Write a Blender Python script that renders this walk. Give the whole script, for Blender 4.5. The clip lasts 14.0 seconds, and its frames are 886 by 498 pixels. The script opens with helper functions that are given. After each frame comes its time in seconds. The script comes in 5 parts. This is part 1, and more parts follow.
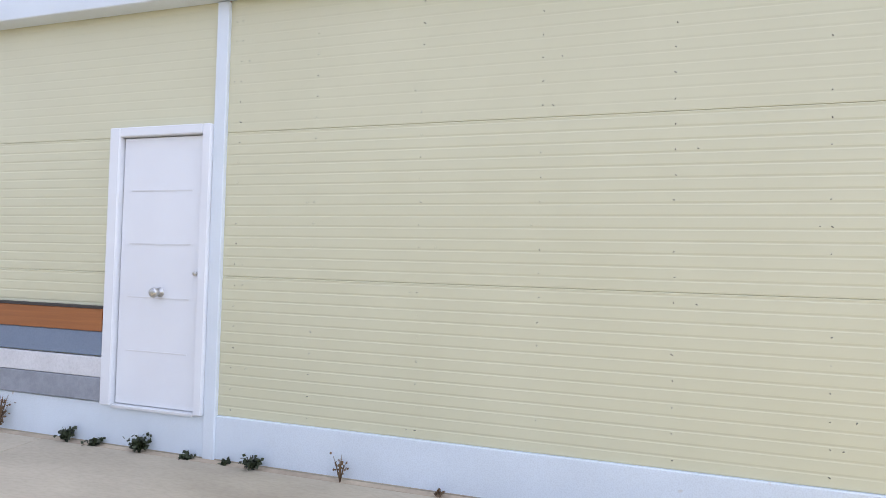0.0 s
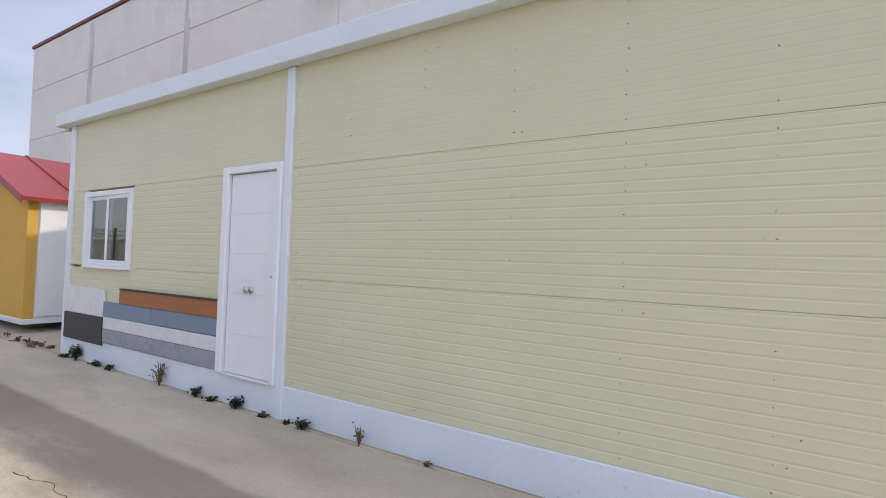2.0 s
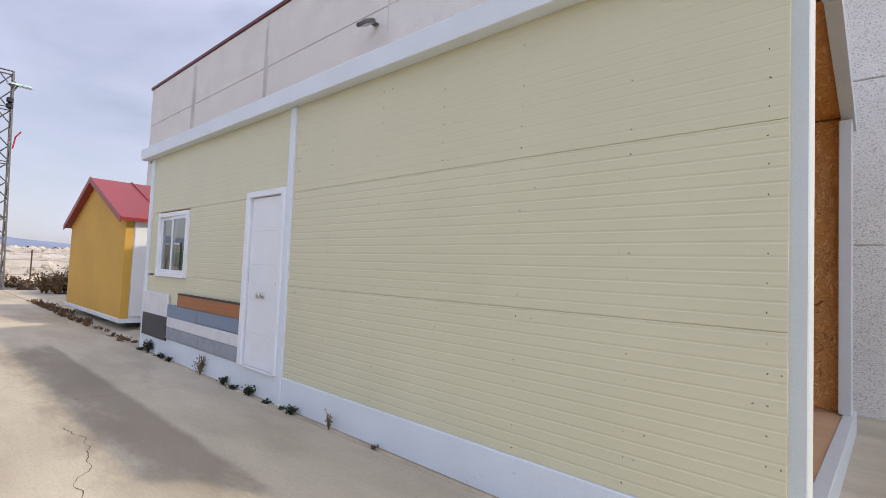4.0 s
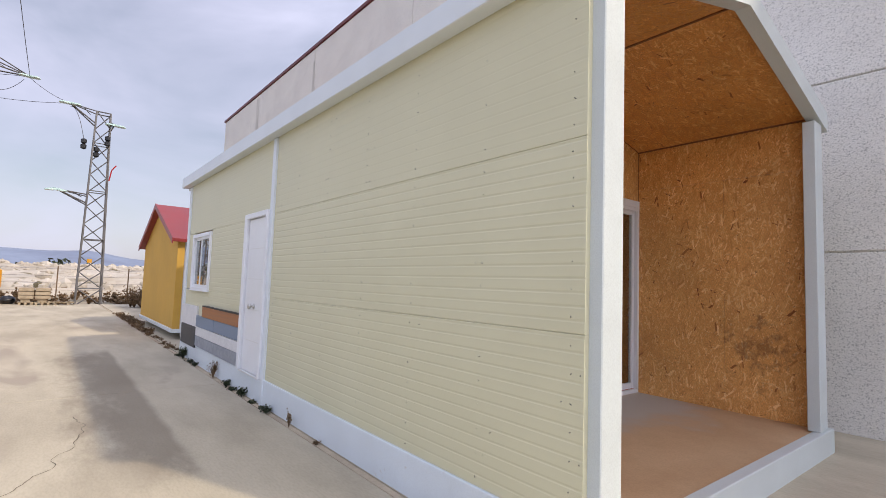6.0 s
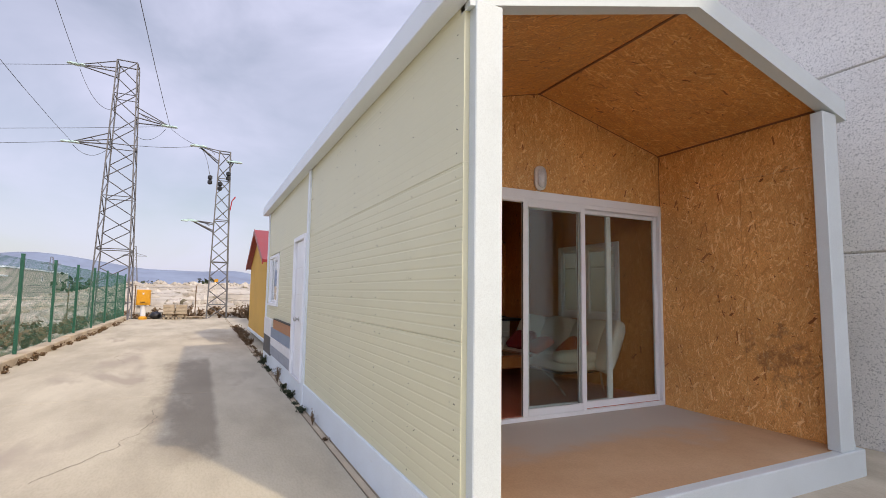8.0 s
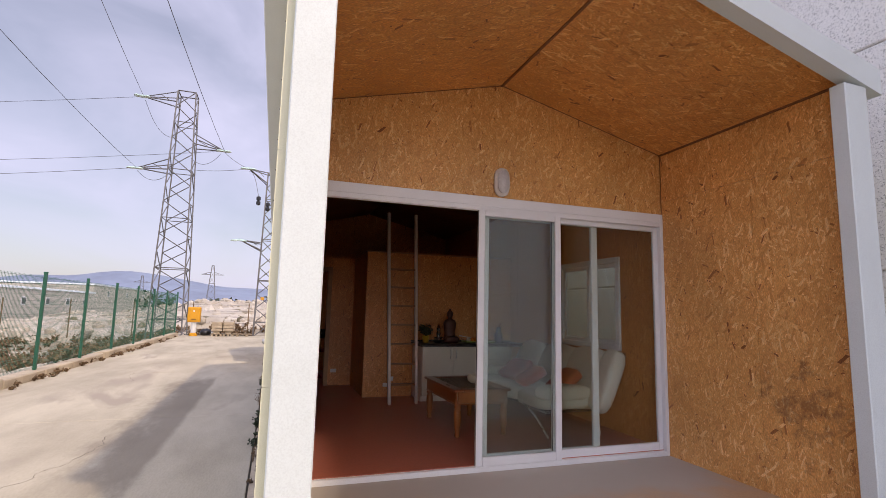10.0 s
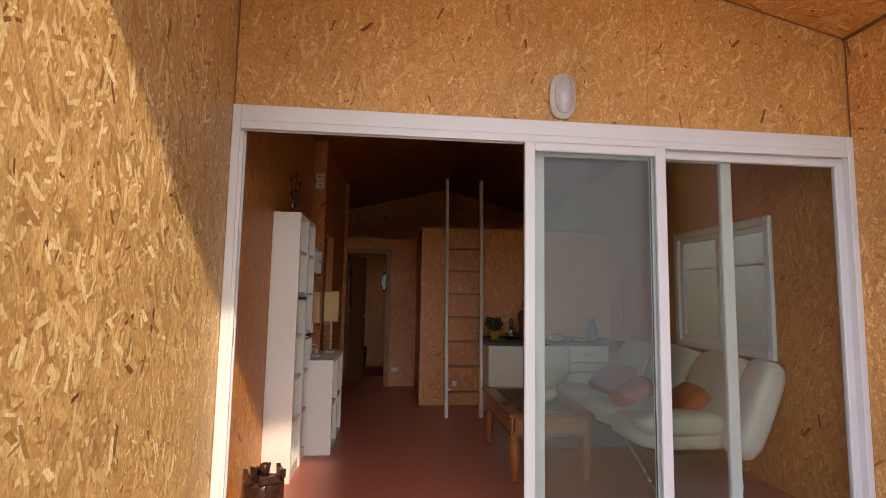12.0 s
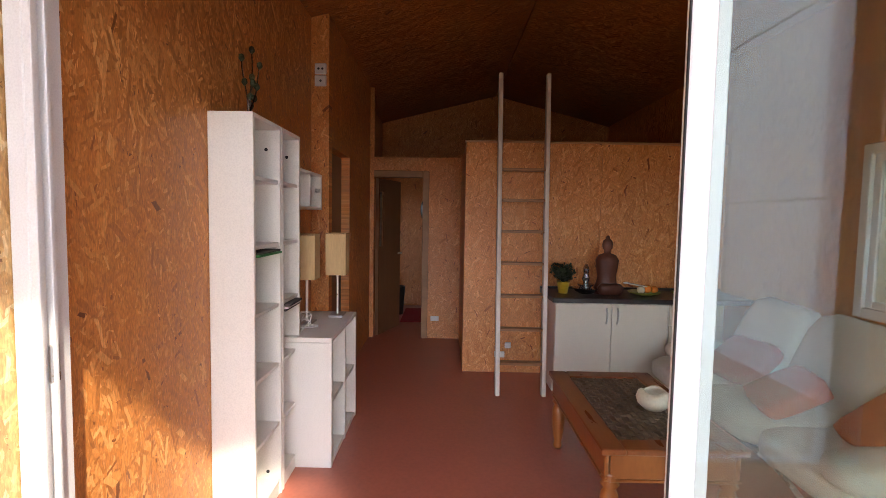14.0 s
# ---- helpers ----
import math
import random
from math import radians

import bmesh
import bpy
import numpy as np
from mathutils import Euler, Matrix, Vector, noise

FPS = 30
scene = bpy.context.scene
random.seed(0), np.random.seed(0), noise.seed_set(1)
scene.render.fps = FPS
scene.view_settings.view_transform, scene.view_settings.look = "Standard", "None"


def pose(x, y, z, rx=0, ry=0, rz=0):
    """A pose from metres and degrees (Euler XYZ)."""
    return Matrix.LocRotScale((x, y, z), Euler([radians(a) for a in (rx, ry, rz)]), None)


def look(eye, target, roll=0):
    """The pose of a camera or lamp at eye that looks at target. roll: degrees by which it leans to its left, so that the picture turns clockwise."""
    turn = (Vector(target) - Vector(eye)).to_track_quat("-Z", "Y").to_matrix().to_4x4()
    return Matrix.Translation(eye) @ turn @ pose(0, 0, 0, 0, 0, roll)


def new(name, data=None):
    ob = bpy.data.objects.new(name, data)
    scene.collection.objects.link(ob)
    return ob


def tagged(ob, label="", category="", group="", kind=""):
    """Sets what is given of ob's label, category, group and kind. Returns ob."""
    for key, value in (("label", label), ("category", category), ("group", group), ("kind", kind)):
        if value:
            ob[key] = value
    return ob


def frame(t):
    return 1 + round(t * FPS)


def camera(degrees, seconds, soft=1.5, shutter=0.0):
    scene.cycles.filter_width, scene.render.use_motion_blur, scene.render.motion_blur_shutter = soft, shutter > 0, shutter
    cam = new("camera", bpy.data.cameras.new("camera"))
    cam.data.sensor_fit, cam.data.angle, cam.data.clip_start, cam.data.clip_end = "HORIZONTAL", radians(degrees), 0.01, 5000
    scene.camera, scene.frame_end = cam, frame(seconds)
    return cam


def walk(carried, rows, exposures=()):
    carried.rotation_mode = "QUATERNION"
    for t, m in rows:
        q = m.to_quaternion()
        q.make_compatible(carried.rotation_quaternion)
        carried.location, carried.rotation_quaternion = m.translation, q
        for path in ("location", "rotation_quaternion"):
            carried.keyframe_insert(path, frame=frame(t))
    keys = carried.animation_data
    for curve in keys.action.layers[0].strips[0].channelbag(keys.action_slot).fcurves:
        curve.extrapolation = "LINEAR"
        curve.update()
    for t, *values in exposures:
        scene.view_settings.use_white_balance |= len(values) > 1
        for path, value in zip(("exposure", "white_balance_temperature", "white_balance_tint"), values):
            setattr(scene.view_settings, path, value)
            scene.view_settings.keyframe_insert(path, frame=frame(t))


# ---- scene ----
PATH = [
    (0, (-2.127, -2.915, 1.374), (-2.629, -0.98, 1.424), 1.4),
    (0.5, (-1.849, -2.969, 1.392), (-2.588, -1.111, 1.428), 1.7),
    (1, (-1.525, -2.943, 1.39), (-2.447, -1.169, 1.442), 2.1),
    (1.5, (-1.235, -2.96, 1.403), (-2.223, -1.221, 1.449), 2.0),
    (2, (-0.931, -2.986, 1.422), (-2.003, -1.299, 1.478), 1.9),
    (2.5, (-0.601, -2.902, 1.418), (-1.769, -1.279, 1.484), 1.8),
    (3, (-0.296, -2.873, 1.422), (-1.538, -1.308, 1.492), 1.4),
    (3.2, (-0.183, -2.882, 1.425), (-1.449, -1.335, 1.504), 1.7),
    (5.5, (1.083, -2.181, 1.459), (-0.424, -0.873, 1.583), 2.1),
    (6, (1.348, -2.059, 1.457), (-0.21, -0.813, 1.602), 2.0),
    (6.5, (1.584, -1.864, 1.483), (-0.026, -0.689, 1.648), 2.0),
    (7, (1.819, -1.656, 1.493), (0.152, -0.565, 1.664), 2.0),
    (7.5, (2.072, -1.52, 1.492), (0.34, -0.533, 1.652), 1.5),
    (8, (2.281, -1.279, 1.5), (0.49, -0.406, 1.678), 0.8),
    (8.2, (2.349, -1.139, 1.506), (0.54, -0.31, 1.699), 0.6),
    (10.3, (1.914, 0.2, 1.572), (0.021, 0.796, 1.818), 1.6),
    (10.5, (1.789, 0.312, 1.58), (-0.115, 0.875, 1.822), 1.7),
    (11, (1.495, 0.621, 1.587), (-0.441, 1.069, 1.815), 1.3),
    (11.5, (1.149, 0.883, 1.596), (-0.815, 1.2, 1.804), 1.1),
    (12, (0.714, 1.003, 1.584), (-1.267, 1.199, 1.776), 1.0),
    (12.5, (0.304, 1.132, 1.574), (-1.687, 1.206, 1.749), 1.1),
    (13, (-0.037, 1.211, 1.589), (-2.034, 1.209, 1.698), 1.0),
    (13.5, (-0.478, 1.181, 1.619), (-2.478, 1.167, 1.611), 0.9),
    (14, (-0.787, 1.159, 1.742), (-2.782, 1.152, 1.61), 1.0),
]
cam = camera(84.0, 14.0, soft=0.75)
walk(cam, [(t, look(eye, target, roll)) for t, eye, target, roll in PATH], exposures=[(0, .76, 7250, 8), (.5, .60, 7300, 8), (1, .31, 7350, 9), (1.5, .32, 7450, 9), (3, .24, 7500, 10), (6.5, .27, 7750, 11), (8.2, .27, 7750, 11), (10.3, .30, 7750, 18), (11, .40, 7700, 18), (11.5, .56, 7800, 16), (12, 1.04, 7950, 14), (12.3, 1.45, 7150, 8), (12.5, 1.70, 6700, 4), (13, 1.93, 6750, 7), (14, 2.24, 7150, 11)])

# ---- light ----
SUN = Vector((1.01, 0.45, 1.0)).normalized()          # towards the sun
sun_ob = new("sun", bpy.data.lights.new("sun", "SUN"))
sun_ob.data.energy, sun_ob.data.angle, sun_ob.data.color = 1.85, radians(1.6), (1.0, 0.93, 0.82)
sun_ob.rotation_mode = "QUATERNION"
sun_ob.rotation_quaternion = SUN.to_track_quat("Z", "Y")

world = bpy.data.worlds.new("sky")
scene.world = world
world.use_nodes = True
wn, wl = world.node_tree.nodes, world.node_tree.links
sky = wn.new("ShaderNodeTexSky")
sky.sky_type, sky.sun_disc = "NISHITA", False
sky.sun_elevation, sky.sun_rotation = math.asin(SUN.z), math.atan2(SUN.x, SUN.y)
sky.dust_density, sky.ozone_density, sky.air_density = 1.6, 1.0, 1.0
# thin streaky cloud over the whole sky
wc = wn.new("ShaderNodeTexCoord")
wm = wn.new("ShaderNodeMapping")
wm.inputs["Scale"].default_value = (1.1, 1.5, 3.4)
wm.inputs["Rotation"].default_value = (0.2, 0.3, 0.6)
cl = wn.new("ShaderNodeTexNoise")
cl.inputs["Scale"].default_value, cl.inputs["Detail"].default_value, cl.inputs["Distortion"].default_value = 1.7, 6.0, 0.5
ramp = wn.new("ShaderNodeValToRGB")
ramp.color_ramp.elements[0].position, ramp.color_ramp.elements[0].color = 0.30, (0.30, 0.30, 0.30, 1)
ramp.color_ramp.elements[1].position, ramp.color_ramp.elements[1].color = 0.68, (0.86, 0.86, 0.86, 1)
mixs = wn.new("ShaderNodeMix")
mixs.data_type = "RGBA"
mixs.inputs[7].default_value = (5.7, 6.4, 9.5, 1)
wl.new(wc.outputs["Generated"], wm.inputs[0]); wl.new(wm.outputs[0], cl.inputs["Vector"])
wl.new(cl.outputs[0], ramp.inputs[0]); wl.new(ramp.outputs[0], mixs.inputs[0])
wl.new(sky.outputs[0], mixs.inputs[6])
# the thin cloud is brighter towards the sun and duller away from it
glow = wn.new("ShaderNodeVectorMath"); glow.operation = "DOT_PRODUCT"
glow.inputs[1].default_value = SUN
wide = wn.new("ShaderNodeMapRange"); wide.interpolation_type = "SMOOTHSTEP"
wide.inputs["From Min"].default_value, wide.inputs["From Max"].default_value = -0.45, 1.0
wide.inputs["To Min"].default_value, wide.inputs["To Max"].default_value = 0.92, 2.0
veil = wn.new("ShaderNodeVectorMath"); veil.operation = "SCALE"
wl.new(wc.outputs["Generated"], glow.inputs[0]); wl.new(glow.outputs["Value"], wide.inputs[0])
wl.new(mixs.outputs[2], veil.inputs[0]); wl.new(wide.outputs[0], veil.inputs["Scale"])
wl.new(veil.outputs[0], wn["Background"].inputs[0])
wn["Background"].inputs[1].default_value = 0.112


# ---- helpers for meshes ----
def world_of(ob):
    m = ob.matrix_basis.copy()
    while ob.parent:
        m = ob.parent.matrix_basis @ ob.matrix_parent_inverse @ m if ob.parent.parent is None else ob.matrix_parent_inverse @ m
        ob = ob.parent
    return m


def part(name, bm, material, parent=None, label="", smooth=False):
    """Links a bmesh, given in world places, as one mesh object under a thing."""
    me = bpy.data.meshes.new(name)
    bm.normal_update()
    bm.to_mesh(me)
    bm.free()
    if smooth:
        me.polygons.foreach_set("use_smooth", [True] * len(me.polygons))
    me.materials.append(material)
    ob = new(name, me)
    if parent is not None:
        ob.parent = parent
        ob.matrix_parent_inverse = parent.matrix_basis.inverted() if parent.parent is None else Matrix()
    if label:
        tagged(ob, label)
    return ob


def thing(name, at, label, category, group="", kind=""):
    ob = new(name)
    ob.empty_display_size = 0.1
    ob.matrix_basis = Matrix.Translation(at)
    return tagged(ob, label, category, group, kind)


def bx(bm, x0, x1, y0, y1, z0, z1, bevel=0.0, m=None):
    """Adds a box to a bmesh, with bevelled edges."""
    geo = bmesh.ops.create_cube(bm, size=1.0)["verts"]
    for v in geo:
        v.co = Vector((x0 + (v.co.x + .5) * (x1 - x0), y0 + (v.co.y + .5) * (y1 - y0), z0 + (v.co.z + .5) * (z1 - z0)))
    if bevel:
        edges = list({e for v in geo for e in v.link_edges})
        res = bmesh.ops.bevel(bm, geom=edges, offset=bevel, segments=1, affect="EDGES", profile=0.5)
        geo = list({v for f in res["faces"] for v in f.verts})
    if m is not None:
        for v in geo:
            v.co = m @ v.co
    return bm


def box(x0, x1, y0, y1, z0, z1, bevel=0.0, m=None):
    return bx(bmesh.new(), x0, x1, y0, y1, z0, z1, bevel, m)


def tube(bm, p, q, r, n=6, r2=None):
    """A straight round bar from p to q."""
    p, q = Vector(p), Vector(q)
    turn = (q - p).to_track_quat("Z", "Y").to_matrix()
    a = [bm.verts.new(p + turn @ Vector((r * math.cos(2 * math.pi * i / n), r * math.sin(2 * math.pi * i / n), 0))) for i in range(n)]
    r2 = r if r2 is None else r2
    b = [bm.verts.new(q + turn @ Vector((r2 * math.cos(2 * math.pi * i / n), r2 * math.sin(2 * math.pi * i / n), 0))) for i in range(n)]
    for i in range(n):
        bm.faces.new((a[i], a[(i + 1) % n], b[(i + 1) % n], b[i]))
    bm.faces.new(a[::-1]); bm.faces.new(b)
    return bm


def chain(bm, pts, r, n=6):
    for p, q in zip(pts, pts[1:]):
        tube(bm, p, q, r, n)
    return bm


def lathe(bm, profile, at=(0, 0, 0), n=20, squash=(1, 1), m=None):
    """Turns (radius, height) pairs round the upright axis."""
    rings = []
    for r, z in profile:
        rings.append([bm.verts.new(Vector((at[0] + squash[0] * r * math.cos(2 * math.pi * i / n), at[1] + squash[1] * r * math.sin(2 * math.pi * i / n), at[2] + z))) for i in range(n)])
    for a, b in zip(rings, rings[1:]):
        for i in range(n):
            bm.faces.new((a[i], a[(i + 1) % n], b[(i + 1) % n], b[i]))
    bm.faces.new(rings[0][::-1]); bm.faces.new(rings[-1])
    if m is not None:
        for ring in rings:
            for v in ring:
                v.co = m @ v.co
    return bm


def prism(bm, pts, axis, a, b):
    """A flat outline pushed from a to b along an axis (0 x, 1 y, 2 z)."""
    def put(p, w):
        c = list(p); c.insert(axis, w); return bm.verts.new(c)
    lo, hi = [put(p, a) for p in pts], [put(p, b) for p in pts]
    n = len(pts)
    for i in range(n):
        bm.faces.new((lo[i], lo[(i + 1) % n], hi[(i + 1) % n], hi[i]))
    bm.faces.new(lo[::-1]); bm.faces.new(hi)
    bmesh.ops.recalc_face_normals(bm, faces=bm.faces)
    return bm


def cushion(bm, cx, cy, cz, sx, sy, sz, power=2.6, n=14, m=None, dent=0.0):
    """A stuffed, rounded block with soft creases."""
    geo = bmesh.ops.create_uvsphere(bm, u_segments=2 * n, v_segments=n, radius=1.0)["verts"]
    for v in geo:
        d = v.co.normalized()
        k = (abs(d.x) ** power + abs(d.y) ** power + abs(d.z) ** power) ** (-1 / power)
        w = 1 + dent * noise.noise(d * 2.7 + Vector((cx, cy, cz)))
        v.co = Vector((cx, cy, cz)) + Vector((d.x * k * sx / 2, d.y * k * sy / 2, d.z * k * sz / 2 * w))
        if m is not None:
            v.co = m @ v.co
    return bm


# ---- materials ----
def mat(name, col, rough=0.5, metal=0.0, col2=None, scale=4.0, amount=0.5, fine=60.0, bump=0.15, stretch=(1, 1, 1), coat=0.0, spots=None):
    """Paint or matter with a broad and a fine variation and relief."""
    m = bpy.data.materials.new(name)
    m.use_nodes = True
    n, l = m.node_tree.nodes, m.node_tree.links
    p = n["Principled BSDF"]
    p.inputs["Metallic"].default_value = metal
    p.inputs["Coat Weight"].default_value = coat
    geo = n.new("ShaderNodeNewGeometry")
    mp = n.new("ShaderNodeMapping")
    mp.inputs["Scale"].default_value = stretch
    l.new(geo.outputs["Position"], mp.inputs[0])
    big = n.new("ShaderNodeTexNoise")
    big.inputs["Scale"].default_value, big.inputs["Detail"].default_value, big.inputs["Roughness"].default_value = scale, 5, 0.6
    small = n.new("ShaderNodeTexNoise")
    small.inputs["Scale"].default_value, small.inputs["Detail"].default_value = fine, 3
    l.new(mp.outputs[0], big.inputs["Vector"]); l.new(mp.outputs[0], small.inputs["Vector"])
    c2 = col2 or tuple(c * 0.86 for c in col)
    r = n.new("ShaderNodeValToRGB")
    r.color_ramp.elements[0].position, r.color_ramp.elements[1].position = 0.5 - 0.22 / max(amount, .05) * .5, 0.5 + 0.22 / max(amount, .05) * .5
    r.color_ramp.elements[0].color, r.color_ramp.elements[1].color = (*c2, 1), (*col, 1)
    l.new(big.outputs[0], r.inputs[0])
    mx = n.new("ShaderNodeMix"); mx.data_type, mx.blend_type = "RGBA", "MULTIPLY"
    mx.inputs[0].default_value = 0.35
    fr = n.new("ShaderNodeValToRGB")
    fr.color_ramp.elements[0].position, fr.color_ramp.elements[0].color = 0.3, (0.72, 0.72, 0.72, 1)
    fr.color_ramp.elements[1].position, fr.color_ramp.elements[1].color = 0.6, (1, 1, 1, 1)
    l.new(small.outputs[0], fr.inputs[0]); l.new(r.outputs[0], mx.inputs[6]); l.new(fr.outputs[0], mx.inputs[7])
    out = mx.outputs[2]
    if spots:
        v = n.new("ShaderNodeTexNoise")
        v.inputs["Scale"].default_value, v.inputs["Detail"].default_value, v.inputs["Distortion"].default_value = spots[1], 4, 0.6
        l.new(mp.outputs[0], v.inputs["Vector"])
        sr = n.new("ShaderNodeValToRGB")
        sr.color_ramp.elements[0].position, sr.color_ramp.elements[0].color = spots[2], (0, 0, 0, 1)
        sr.color_ramp.elements[1].position, sr.color_ramp.elements[1].color = spots[2] + spots[3], (1, 1, 1, 1)
        m2 = n.new("ShaderNodeMix"); m2.data_type = "RGBA"
        l.new(v.outputs[0], sr.inputs[0]); l.new(sr.outputs[0], m2.inputs[0]); l.new(out, m2.inputs[6])
        m2.inputs[7].default_value = (*spots[0], 1)
        out = m2.outputs[2]
    l.new(out, p.inputs["Base Color"])
    rr = n.new("ShaderNodeMapRange")
    rr.inputs["To Min"].default_value, rr.inputs["To Max"].default_value = max(rough - .08, .02), min(rough + .1, 1)
    l.new(big.outputs[0], rr.inputs[0]); l.new(rr.outputs[0], p.inputs["Roughness"])
    b = n.new("ShaderNodeBump")
    b.inputs["Strength"].default_value, b.inputs["Distance"].default_value = bump, 0.01
    l.new(small.outputs[0], b.inputs["Height"]); l.new(b.outputs[0], p.inputs["Normal"])
    return m


def osb(name, axes, board_tint=(1.0, 1.0, 1.0), stains=None, grainy=1.0):
    """Pressed strand board: straight-edged flat wood flakes lying over one another at many angles in the plane of the two axes.
    stains: middle (a, b) and radius of a damp patch, on boards that stand in the weather."""
    m = bpy.data.materials.new(name)
    m.use_nodes = True
    n, l = m.node_tree.nodes, m.node_tree.links
    p = n["Principled BSDF"]

    def feed(socket, value):
        if isinstance(value, (int, float)):
            socket.default_value = value
        else:
            l.new(value, socket)

    def calc(op, a, b=0.0, c=0.0):
        q = n.new("ShaderNodeMath"); q.operation = op
        for k, value in enumerate((a, b, c)):
            feed(q.inputs[k], value)
        return q.outputs[0]

    def pick(f, a, b):
        q = n.new("ShaderNodeMix"); q.data_type = "RGBA"
        l.new(f, q.inputs[0]); l.new(a, q.inputs[6]); l.new(b, q.inputs[7])
        return q.outputs[2]

    def fuzz(vector, scale, detail, lo, hi, rough=0.5):
        q = n.new("ShaderNodeTexNoise"); q.inputs["Scale"].default_value, q.inputs["Detail"].default_value, q.inputs["Roughness"].default_value = scale, detail, rough
        l.new(vector, q.inputs["Vector"])
        r = n.new("ShaderNodeMapRange"); r.inputs["From Min"].default_value, r.inputs["From Max"].default_value = 0.3, 0.7
        r.inputs["To Min"].default_value, r.inputs["To Max"].default_value = lo, hi
        l.new(q.outputs[0], r.inputs[0])
        return r.outputs[0], q.outputs["Color"]
    geo = n.new("ShaderNodeNewGeometry")
    sep = n.new("ShaderNodeSeparateXYZ"); com = n.new("ShaderNodeCombineXYZ")
    l.new(geo.outputs["Position"], sep.inputs[0])
    l.new(sep.outputs[axes[0]], com.inputs[0]); l.new(sep.outputs[axes[1]], com.inputs[1])
    flat = com.outputs[0]
    add = n.new("ShaderNodeVectorMath"); add.operation = "MULTIPLY_ADD"
    add.inputs[1].default_value = (0.020, 0.020, 0)
    l.new(fuzz(flat, 13, 3, 0, 1)[1], add.inputs[0]); l.new(flat, add.inputs[2])
    white = n.new("ShaderNodeTexWhiteNoise"); white.noise_dimensions = "2D"
    q = n.new("ShaderNodeVectorMath"); q.operation = "SNAP"; q.inputs[1].default_value = (.02, .05, 1)
    l.new(add.outputs[0], q.inputs[0]); l.new(q.outputs[0], white.inputs[0])
    flake = white.outputs["Color"]
    for k, (turn, long, wide, cover) in enumerate(((1.45, .08, .009, .25), (.35, .07, .012, .45), (1.95, .09, .011, .42), (-.45, .07, .015, .58), (1.2, .11, .016, .55), (1.7, .13, .020, .68), (.75, .10, .026, .82))):
        mp = n.new("ShaderNodeMapping")
        mp.inputs["Rotation"].default_value = (0, 0, -turn)
        mp.inputs["Location"].default_value = (3.7 * k + .3, 1.9 * k + .7, 0)
        l.new(add.outputs[0], mp.inputs[0])
        uv = n.new("ShaderNodeSeparateXYZ"); l.new(mp.outputs[0], uv.inputs[0])
        v = calc("DIVIDE", uv.outputs[1], wide)
        row, across = calc("FLOOR", v), calc("FRACT", v)
        shift = n.new("ShaderNodeTexWhiteNoise"); shift.noise_dimensions = "1D"; l.new(row, shift.inputs["W"])
        u = calc("ADD", calc("MULTIPLY_ADD", across, wide / long * .6, calc("DIVIDE", uv.outputs[0], long)), calc("MULTIPLY", shift.outputs["Value"], 9.0))
        cell, along = calc("FLOOR", u), calc("FRACT", u)
        at = n.new("ShaderNodeCombineXYZ"); l.new(row, at.inputs[0]); l.new(cell, at.inputs[1])
        white = n.new("ShaderNodeTexWhiteNoise"); white.noise_dimensions = "2D"; l.new(at.outputs[0], white.inputs[0])
        rgb = n.new("ShaderNodeSeparateColor"); l.new(white.outputs["Color"], rgb.inputs[0])
        f = calc("MULTIPLY", calc("GREATER_THAN", rgb.outputs[2], cover), calc("LESS_THAN", along, calc("MULTIPLY_ADD", rgb.outputs[1], .6, .4)))
        f = calc("MULTIPLY", f, calc("LESS_THAN", across, calc("MULTIPLY_ADD", shift.outputs["Value"], .45, .55)))
        flake = pick(f, flake, white.outputs["Color"])
    rgb = n.new("ShaderNodeSeparateColor"); l.new(flake, rgb.inputs[0])
    r = n.new("ShaderNodeValToRGB")
    e = r.color_ramp.elements
    e[0].position, e[0].color = 0.0, (0.22, 0.085, 0.025, 1)
    e[1].position, e[1].color = 1.0, (0.88, 0.68, 0.38, 1)
    for pos, col in ((0.008, (0.36, 0.16, 0.05)), (0.02, (0.58, 0.315, 0.11)), (0.15, (0.65, 0.37, 0.135)), (0.60, (0.69, 0.41, 0.16)), (0.82, (0.735, 0.47, 0.20)), (0.94, (0.80, 0.57, 0.29))):
        e.new(pos).color = (*col, 1)
    for q in e:
        q.color = (q.color[0] * board_tint[0], q.color[1] * board_tint[1], q.color[2] * board_tint[2], 1)
    l.new(rgb.outputs[0], r.inputs[0])
    grain = n.new("ShaderNodeMapping"); grain.inputs["Scale"].default_value = (1, .28, 1); l.new(flat, grain.inputs[0])
    fine, broad = fuzz(grain.outputs[0], 170, 4, 1 - .30 * grainy, 1 + .18 * grainy)[0], fuzz(flat, 1.3, 4, .86, 1.10)[0]
    sc = n.new("ShaderNodeVectorMath"); sc.operation = "SCALE"
    l.new(r.outputs[0], sc.inputs[0]); l.new(calc("MULTIPLY", fine, broad), sc.inputs["Scale"])
    col = sc.outputs[0]
    if stains:
        away = n.new("ShaderNodeVectorMath"); away.operation = "DISTANCE"
        away.inputs[1].default_value = (stains[0], stains[1], 0)
        l.new(flat, away.inputs[0])
        near = calc("SUBTRACT", 1.0, calc("DIVIDE", away.outputs["Value"], stains[2]))
        spot = calc("ADD", fuzz(flat, 7, 8, -.75, .75, .72)[0], calc("MULTIPLY", calc("MAXIMUM", near, -.35), .9))
        dr = n.new("ShaderNodeMapRange"); dr.inputs["From Min"].default_value, dr.inputs["From Max"].default_value = 0.45, 0.95
        dr.inputs["To Max"].default_value = .62
        l.new(spot, dr.inputs[0])
